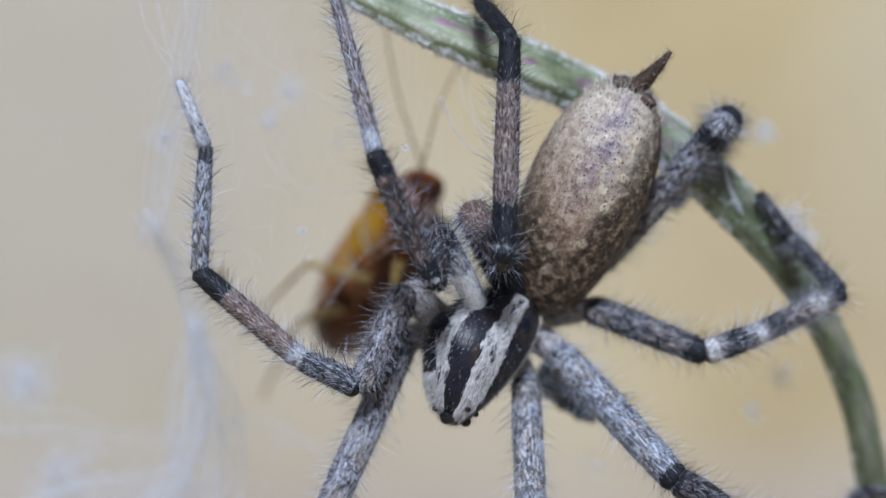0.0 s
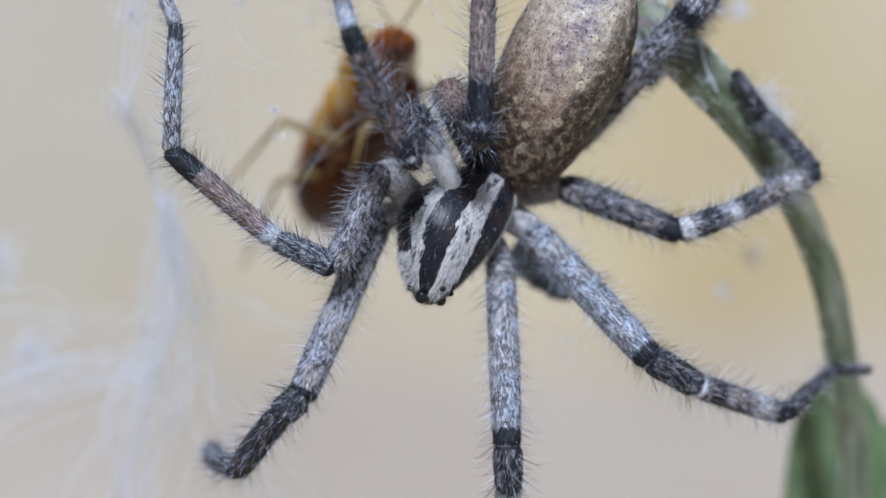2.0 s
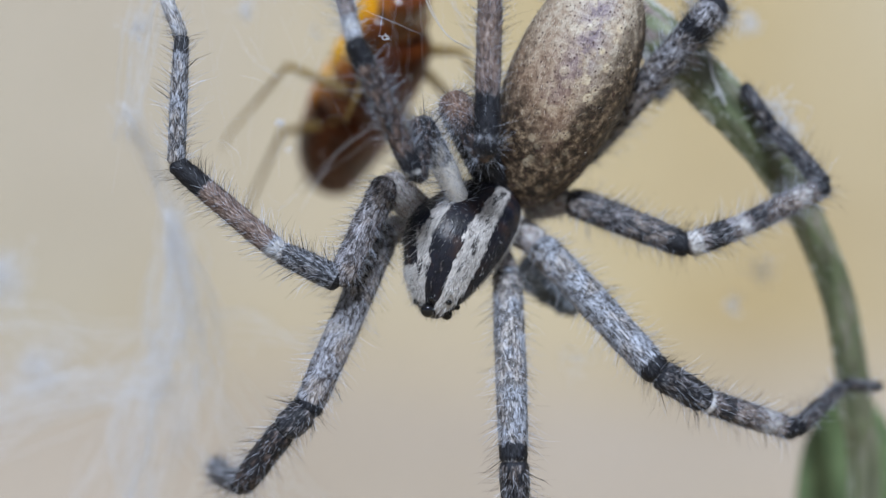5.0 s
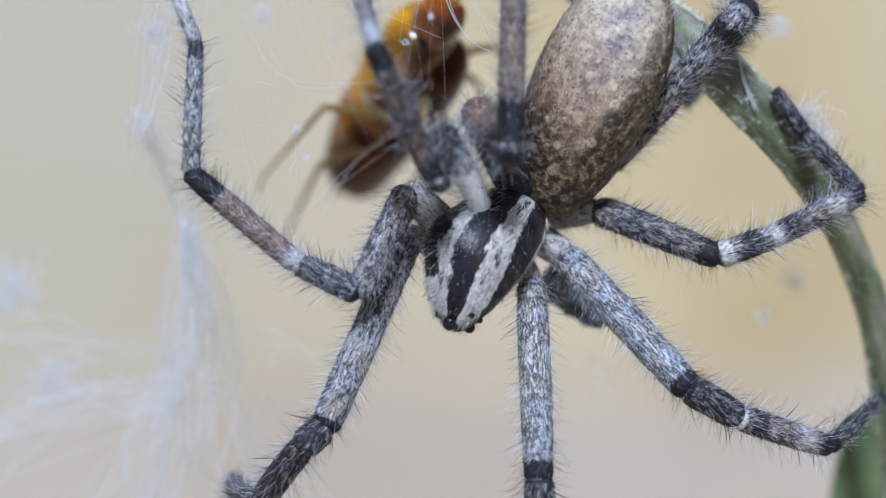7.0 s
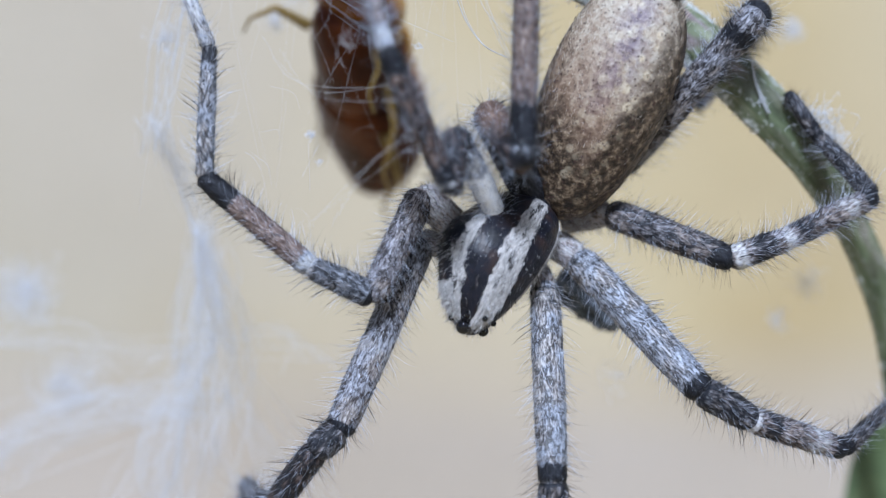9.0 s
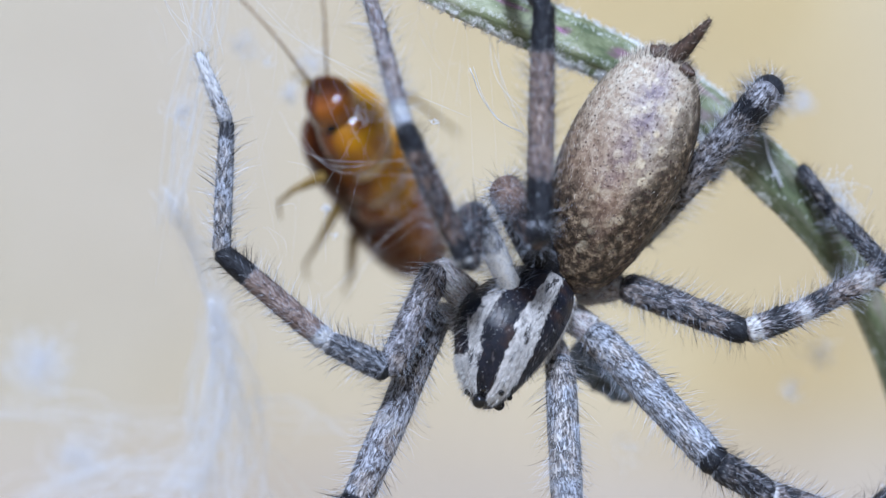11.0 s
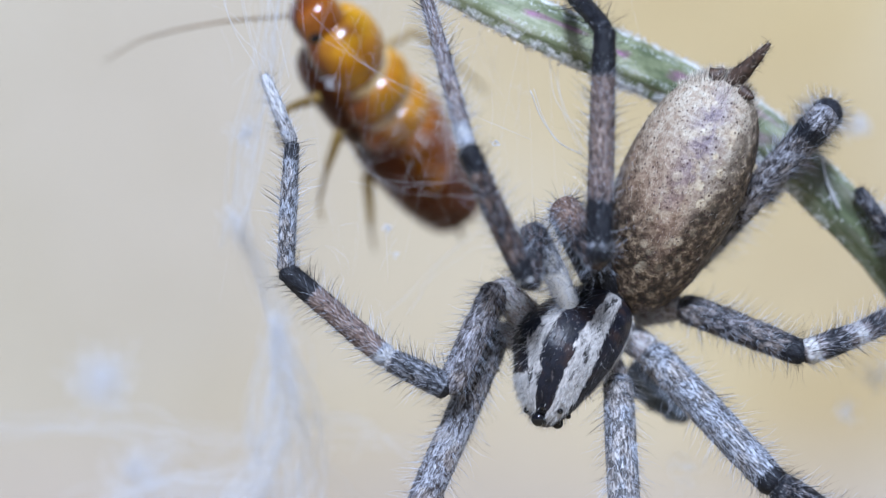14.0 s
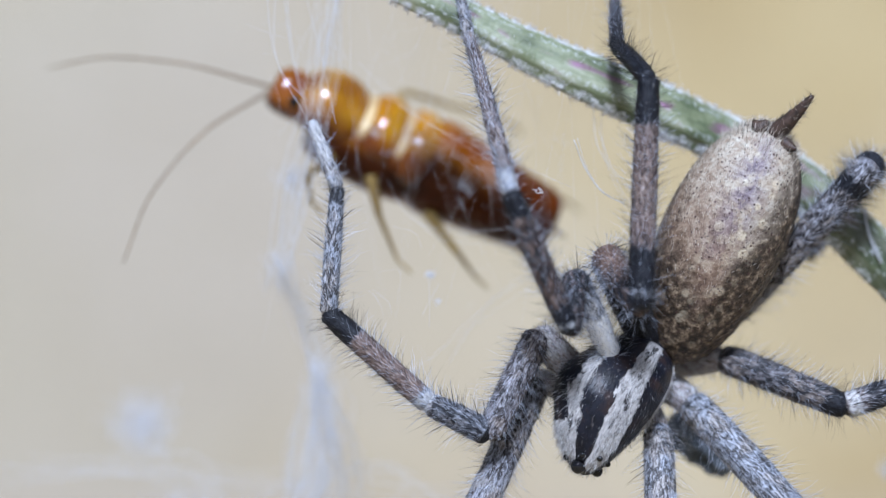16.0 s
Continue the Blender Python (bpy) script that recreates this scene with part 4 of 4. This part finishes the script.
def bundle(points, count, spread, r, out, seed):
    g = random.Random(seed)
    pts = [Vector(p) for p in points]
    for k in range(count):
        o = [Vector((g.gauss(0, 1), g.gauss(0, 1), g.gauss(0, 0.5))) for _ in pts]
        line = spline([p + q * (spread[i] if isinstance(spread, (list, tuple)) else spread) for i, (p, q) in enumerate(zip(pts, o))], 7)
        strand([mm(p) for p in line], r, out)


def tuft(centre, size, count, r, out, seed):
    g = random.Random(seed)
    c = Vector(centre)
    for k in range(count):
        p = c + Vector((g.gauss(0, size), g.gauss(0, size * 0.5), g.gauss(0, size)))
        d = Vector((g.gauss(0, 1), g.gauss(0, 0.6), g.gauss(0, 1))).normalized() * size
        e = Vector((g.gauss(0, 1), g.gauss(0, 0.6), g.gauss(0, 1))) * size * 0.5
        strand([mm(q) for q in spline([p - d, p + e, p + d], 5)], r, out)


def build_web():
    web = base("spider_web", LIFT, "loose tangled white spider silk strands and tufts", "web")

    def add(name, fill, label=""):
        out = ([], [])
        fill(out)
        tagged(part(name, mesh_of(name, out[0], out[1], SILK), web, label), kind="stuff")

    white = "hanging white bundle of silk"
    for points, count, spread, r in (
            ([(-10.34, 1.00, 13.58), (-9.49, 0.60, 8.48), (-8.87, 0.10, 5.58)], 5, 0.35, 0.010),
            ([(-8.52, 3.00, 14.09), (-9.19, 3.40, 7.71), (-9.99, 4.00, 3.70), (-10.67, 4.60, 0.02)], 12, 0.32, 0.016),
            ([(-10.75, 5.00, 1.27), (-9.71, 6.50, -1.69), (-9.31, 7.00, -4.51), (-8.96, 7.50, -7.37), (-9.30, 8.00, -11.82)], 22, [0.3, 0.3, 0.4, 0.7, 1.1], 0.014),
            ([(-9.46, 7.00, -2.57), (-9.47, 8.00, -6.56), (-10.70, 8.50, -11.03), (-11.24, 9.00, -16.47)], 34, [0.3, 0.7, 0.8, 1.0], 0.017),
            ([(-9.39, 7.50, -3.46), (-8.64, 8.00, -7.65), (-7.38, 8.50, -11.47), (-4.99, 9.00, -16.47)], 16, [0.4, 0.7, 1.2, 2.2], 0.015),
            ([(-9.44, 7.50, -4.33), (-10.48, 8.50, -9.26), (-12.35, 9.00, -12.46), (-13.80, 9.50, -17.06)], 10, [0.5, 0.8, 1.2, 1.8], 0.015)):
        add("silk_strand", lambda out: bundle(points, count, spread, r, out, count), white)
    for points, count, spread, r in (
            ([(-21.94, 9.00, -7.33), (-16.14, 9.00, -7.11), (-12.03, 8.50, -7.72), (-7.98, 8.00, -6.99), (-4.91, 8.00, -7.87)], 10, 0.9, 0.012),
            ([(-20.03, 10.00, -12.67), (-15.04, 10.00, -10.40), (-10.12, 9.00, -9.34)], 36, 1.2, 0.016)):
        add("silk_sheet", lambda out: bundle(points, count, spread, r, out, count + 1), "thin sheet of silk")
    for k, (c, size, n) in enumerate((((-6.01, 8.00, 6.05), 0.28, 30), ((-6.78, 8.00, 4.96), 0.2, 22), ((-8.42, 8.00, 6.82), 0.3, 22), ((-10.25, 5.00, 4.08), 0.25, 26), ((-17.13, 11.00, -5.39), 0.55, 80),
                                      ((-15.52, 11.00, -9.19), 0.6, 60), ((12.66, 9.00, 4.66), 0.22, 30), ((13.40, 9.00, -4.99), 0.3, 18), ((12.17, 9.00, -6.40), 0.22, 16), ((5.82, 7.00, -8.40), 0.3, 8),
                                      ((-4.99, 2.80, 0.62), 0.07, 16), ((-1.26, -0.60, 3.36), 0.06, 7), ((-4.74, 3.00, -0.28), 0.06, 6), ((-3.83, 5.00, 3.98), 0.2, 5), ((-7.17, 5.00, 5.85), 0.2, 5))):
        add("silk_tuft", lambda out: tuft(c, size, int(n * 1.8), 0.014, out, 20 + k))
    for k, (c, size, n) in enumerate((((12.49, 3.30, 0.99), 0.32, 90), ((13.02, 3.60, 0.33), 0.25, 60), ((10.35, 2.90, 1.73), 0.1, 14))):
        add("silk_fluff", lambda out: tuft(c, size, n, 0.010, out, 50 + k), "white silk fluff stuck to the stem")
    add("silk_thread", lambda out: bundle([(10.03, 3.00, 3.14), (10.16, 2.95, 2.23), (10.60, 2.95, 1.26)], 5, 0.03, 0.02, out, 60))
    for points, count, spread, r in (
            ([(-0.08, 0.50, 5.20), (0.31, 0.60, 4.25), (0.89, 0.80, 3.45), (1.63, 1.00, 3.08)], 3, 0.05, 0.013),
            ([(0.71, 2.00, 6.33), (1.20, 2.00, 4.76), (1.89, 2.00, 3.18)], 3, 0.25, 0.011),
            ([(-7.18, 2.00, 7.52), (-4.42, 2.00, 5.74), (-1.25, 1.50, 3.54)], 3, 0.6, 0.006),
            ([(-6.31, 3.00, 3.64), (-4.50, 3.00, 2.23), (-1.69, 3.00, 2.23)], 3, 0.5, 0.006),
            ([(-4.54, 3.50, -2.41), (-2.92, 3.50, -0.59), (-0.49, 3.50, 1.44)], 4, 0.35, 0.006),
            ([(-7.04, 4.00, 13.12), (-9.12, 3.00, 8.86), (-8.86, 2.00, 5.94), (-8.40, 1.00, 3.51)], 4, 0.3, 0.009)):
        add("silk_thread", lambda out: bundle(points, count, spread, r, out, 70 + count))

    g = random.Random(11)

    def wisps(out):
        for k in range(70):
            p = Vector((g.uniform(-11.5, 1.0), g.uniform(0.5, 6.0), g.uniform(-3.0, 10.5)))
            d = Vector((g.gauss(0, 1), g.gauss(0, 0.5), g.gauss(0.4, 1.2))).normalized() * g.uniform(0.15, 0.9)
            bend = Vector((g.gauss(0, 1), g.gauss(0, 1), g.gauss(0, 1))) * 0.12
            strand([mm(q) for q in spline([p - d, p + bend, p + d], 4)], g.uniform(0.003, 0.006), out)
        for k in range(30):
            p = Vector((g.uniform(-9, 3), g.uniform(1.0, 4.0), 12.5))
            q = Vector((p.x + g.uniform(-4, 4), p.y, g.uniform(-3.0, 6.0)))
            m = p.lerp(q, 0.5) + Vector((g.gauss(0, 0.4), 0, 0))
            strand([mm(x) for x in spline([p, m, q], 8)], 0.0028, out)

    add("silk_wisp", wisps, "scattered short glinting silk wisps and fine threads")


def build_debris():
    c = mm((4.75, 5.50, -5.27))
    ob = base("web_debris", LIFT + c, "dark grey clump of debris caught in the silk", "debris")
    v, f, tt, qq = blob(frame_of((0.75, 0.2, -0.6), (0, -1, 0)), Vector((0, 0, 0)), (1.5 * MM, 0.72 * MM, 0.7 * MM), 40, 48,
                        lambda t, q: (math.sin(math.pi * t) ** 0.6 * (1 + 0.4 * noise.noise(Vector((t * 4, math.cos(q) * 2, math.sin(q) * 2))) + 0.25 * noise.noise(Vector((t * 13, math.cos(q) * 5, math.sin(q) * 5)))), 0))
    part("clump", mesh_of("clump", v, f, DEBRIS), ob)


build_setting()
build_stem()
build_spider()
build_web()
build_debris()
PREY, FEELERS = build_prey()


def motions():
    walk(PREY, [
        (0, pose(-0.00246, 0.01204, 0.09948, 39.2, -31.0, -67.5)),
        (0.5, pose(-0.00251, 0.01204, 0.09963, 39.1, -31.5, -68.2)),
        (1, pose(-0.00261, 0.01203, 0.09963, 37.5, -32.3, -69.1)),
        (1.5, pose(-0.00215, 0.01199, 0.09992, 35.7, -33.8, -70.1)),
        (2, pose(-0.00218, 0.01196, 0.10002, 33.8, -34.4, -70.4)),
        (2.5, pose(-0.00210, 0.01194, 0.10009, 32.0, -34.8, -69.9)),
        (3, pose(-0.00218, 0.01183, 0.10059, 26.1, -36.8, -69.8)),
        (3.5, pose(-0.00236, 0.01184, 0.10073, 23.2, -37.7, -72.2)),
        (4, pose(-0.00267, 0.01189, 0.10158, 20.3, -37.8, -75.0)),
        (4.2, pose(-0.00279, 0.01194, 0.10184, 18.5, -37.3, -75.9)),
        (5.2, pose(-0.00194, 0.01140, 0.10243, 29.5, -34.0, -67.5)),
        (6.3, pose(-0.00130, 0.01052, 0.10268, 48.3, -30.1, -65.6)),
        (6.6, pose(-0.00089, 0.01054, 0.10264, 42.5, -28.1, -64.0)),
        (7, pose(-0.00167, 0.01065, 0.10210, 47.1, -29.1, -68.4)),
        (7.4, pose(-0.00227, 0.01053, 0.10247, 26.8, -33.8, -72.0)),
        (7.8, pose(-0.00246, 0.01039, 0.10303, 4.0, -38.1, -75.9)),
        (8.2, pose(-0.00273, 0.01049, 0.10327, -8.5, -36.5, -76.4)),
        (9.2, pose(-0.00372, 0.00943, 0.10320, -37.0, -38.9, -97.5)),
        (10.3, pose(-0.00436, 0.01026, 0.10265, -87.0, -35.7, -114.8)),
        (10.5, pose(-0.00418, 0.01040, 0.10253, -83.5, -33.6, -113.2)),
        (10.7, pose(-0.00392, 0.01047, 0.10222, -82.6, -32.9, -111.9)),
        (11, pose(-0.00389, 0.01066, 0.10198, -77.4, -30.4, -108.9)),
        (11.5, pose(-0.00427, 0.01068, 0.10179, -73.8, -29.0, -110.4)),
        (12, pose(-0.00376, 0.01059, 0.10257, -90.5, -34.1, -104.4)),
        (12.3, pose(-0.00342, 0.01059, 0.10269, -101.1, -35.6, -99.6)),
        (12.4, pose(-0.00286, 0.01058, 0.10247, -157.8, -36.8, -87.1)),
        (12.5, pose(-0.00261, 0.01033, 0.10281, 168.2, -40.9, -82.9)),
        (12.6, pose(-0.00432, 0.01040, 0.10331, -138.2, -40.0, -93.1)),
        (12.7, pose(-0.00479, 0.01034, 0.10355, -122.8, -40.7, -97.0)),
        (12.8, pose(-0.00496, 0.01039, 0.10358, -103.9, -38.7, -102.1)),
        (12.9, pose(-0.00492, 0.00891, 0.10377, -85.7, -36.3, -107.9)),
        (13, pose(-0.00475, 0.00983, 0.10433, -80.0, -36.8, -110.1)),
        (13.5, pose(-0.00567, 0.00950, 0.10525, -71.0, -37.2, -120.4)),
        (14, pose(-0.00585, 0.00936, 0.10536, -66.2, -37.7, -123.7)),
        (14.5, pose(-0.00581, 0.00903, 0.10514, -56.2, -36.2, -132.6)),
        (15, pose(-0.00656, 0.00956, 0.10516, -40.2, -28.5, -136.9)),
        (15.5, pose(-0.00647, 0.00929, 0.10533, -28.9, -26.0, -150.1)),
        (16, pose(-0.00655, 0.00851, 0.10541, -20.0, -23.9, -161.1)),
    ])
    walk(FEELERS[0], [
        (0, pose(0.00540, 0.00035, 0.00020, 0, -51.5, 41.8)),
        (3.5, pose(0.00540, 0.00035, 0.00020, 0, -70.6, 63.4)),
        (7, pose(0.00540, 0.00035, 0.00020, 0, -39.3, 71.0)),
        (10.3, pose(0.00540, 0.00035, 0.00020, 0, 40.6, -29.2)),
        (11, pose(0.00540, 0.00035, 0.00020, 0, 33.2, -47.0)),
        (11.5, pose(0.00540, 0.00035, 0.00020, 0, 39.4, -44.4)),
        (12, pose(0.00540, 0.00035, 0.00020, 0, 69.9, 36.1)),
        (12.3, pose(0.00540, 0.00035, 0.00020, 0, 66.4, 58.2)),
        (12.6, pose(0.00540, 0.00035, 0.00020, 0, 56.1, 13.1)),
        (13, pose(0.00540, 0.00035, 0.00020, 0, 45.7, -27.7)),
        (13.5, pose(0.00540, 0.00035, 0.00020, 0, 58.5, 17.9)),
        (14, pose(0.00540, 0.00035, 0.00020, 0, 80.2, -17.9)),
        (14.5, pose(0.00540, 0.00035, 0.00020, 0, 54.8, 22.0)),
        (15, pose(0.00540, 0.00035, 0.00020, 0, 62.1, 54.8)),
        (15.3, pose(0.00540, 0.00035, 0.00020, 0, 44.3, 3.6)),
        (15.5, pose(0.00540, 0.00035, 0.00020, 0, 32.8, -9.1)),
        (16, pose(0.00540, 0.00035, 0.00020, 0, 21.4, -6.7)),
    ])
    walk(FEELERS[1], [
        (0, pose(0.00540, -0.00035, 0.00020, 0, -17.4, 50.4)),
        (3.5, pose(0.00540, -0.00035, 0.00020, 0, 10.5, 48.0)),
        (7, pose(0.00540, -0.00035, 0.00020, 0, 19.9, 51.7)),
        (10.3, pose(0.00540, -0.00035, 0.00020, 0, 12.3, -50.3)),
        (11, pose(0.00540, -0.00035, 0.00020, 0, 1.9, -58.3)),
        (12, pose(0.00540, -0.00035, 0.00020, 0, 25.8, -48.4)),
        (12.6, pose(0.00540, -0.00035, 0.00020, 0, 30.1, -44.1)),
        (13.5, pose(0.00540, -0.00035, 0.00020, 0, 18.2, -41.5)),
        (14.5, pose(0.00540, -0.00035, 0.00020, 0, 6.4, -40.9)),
        (15, pose(0.00540, -0.00035, 0.00020, 0, 0.6, -42.3)),
        (15.5, pose(0.00540, -0.00035, 0.00020, 0, -24.4, -46.8)),
        (16, pose(0.00540, -0.00035, 0.00020, 0, 56.8, 44.1)),
    ])


motions()
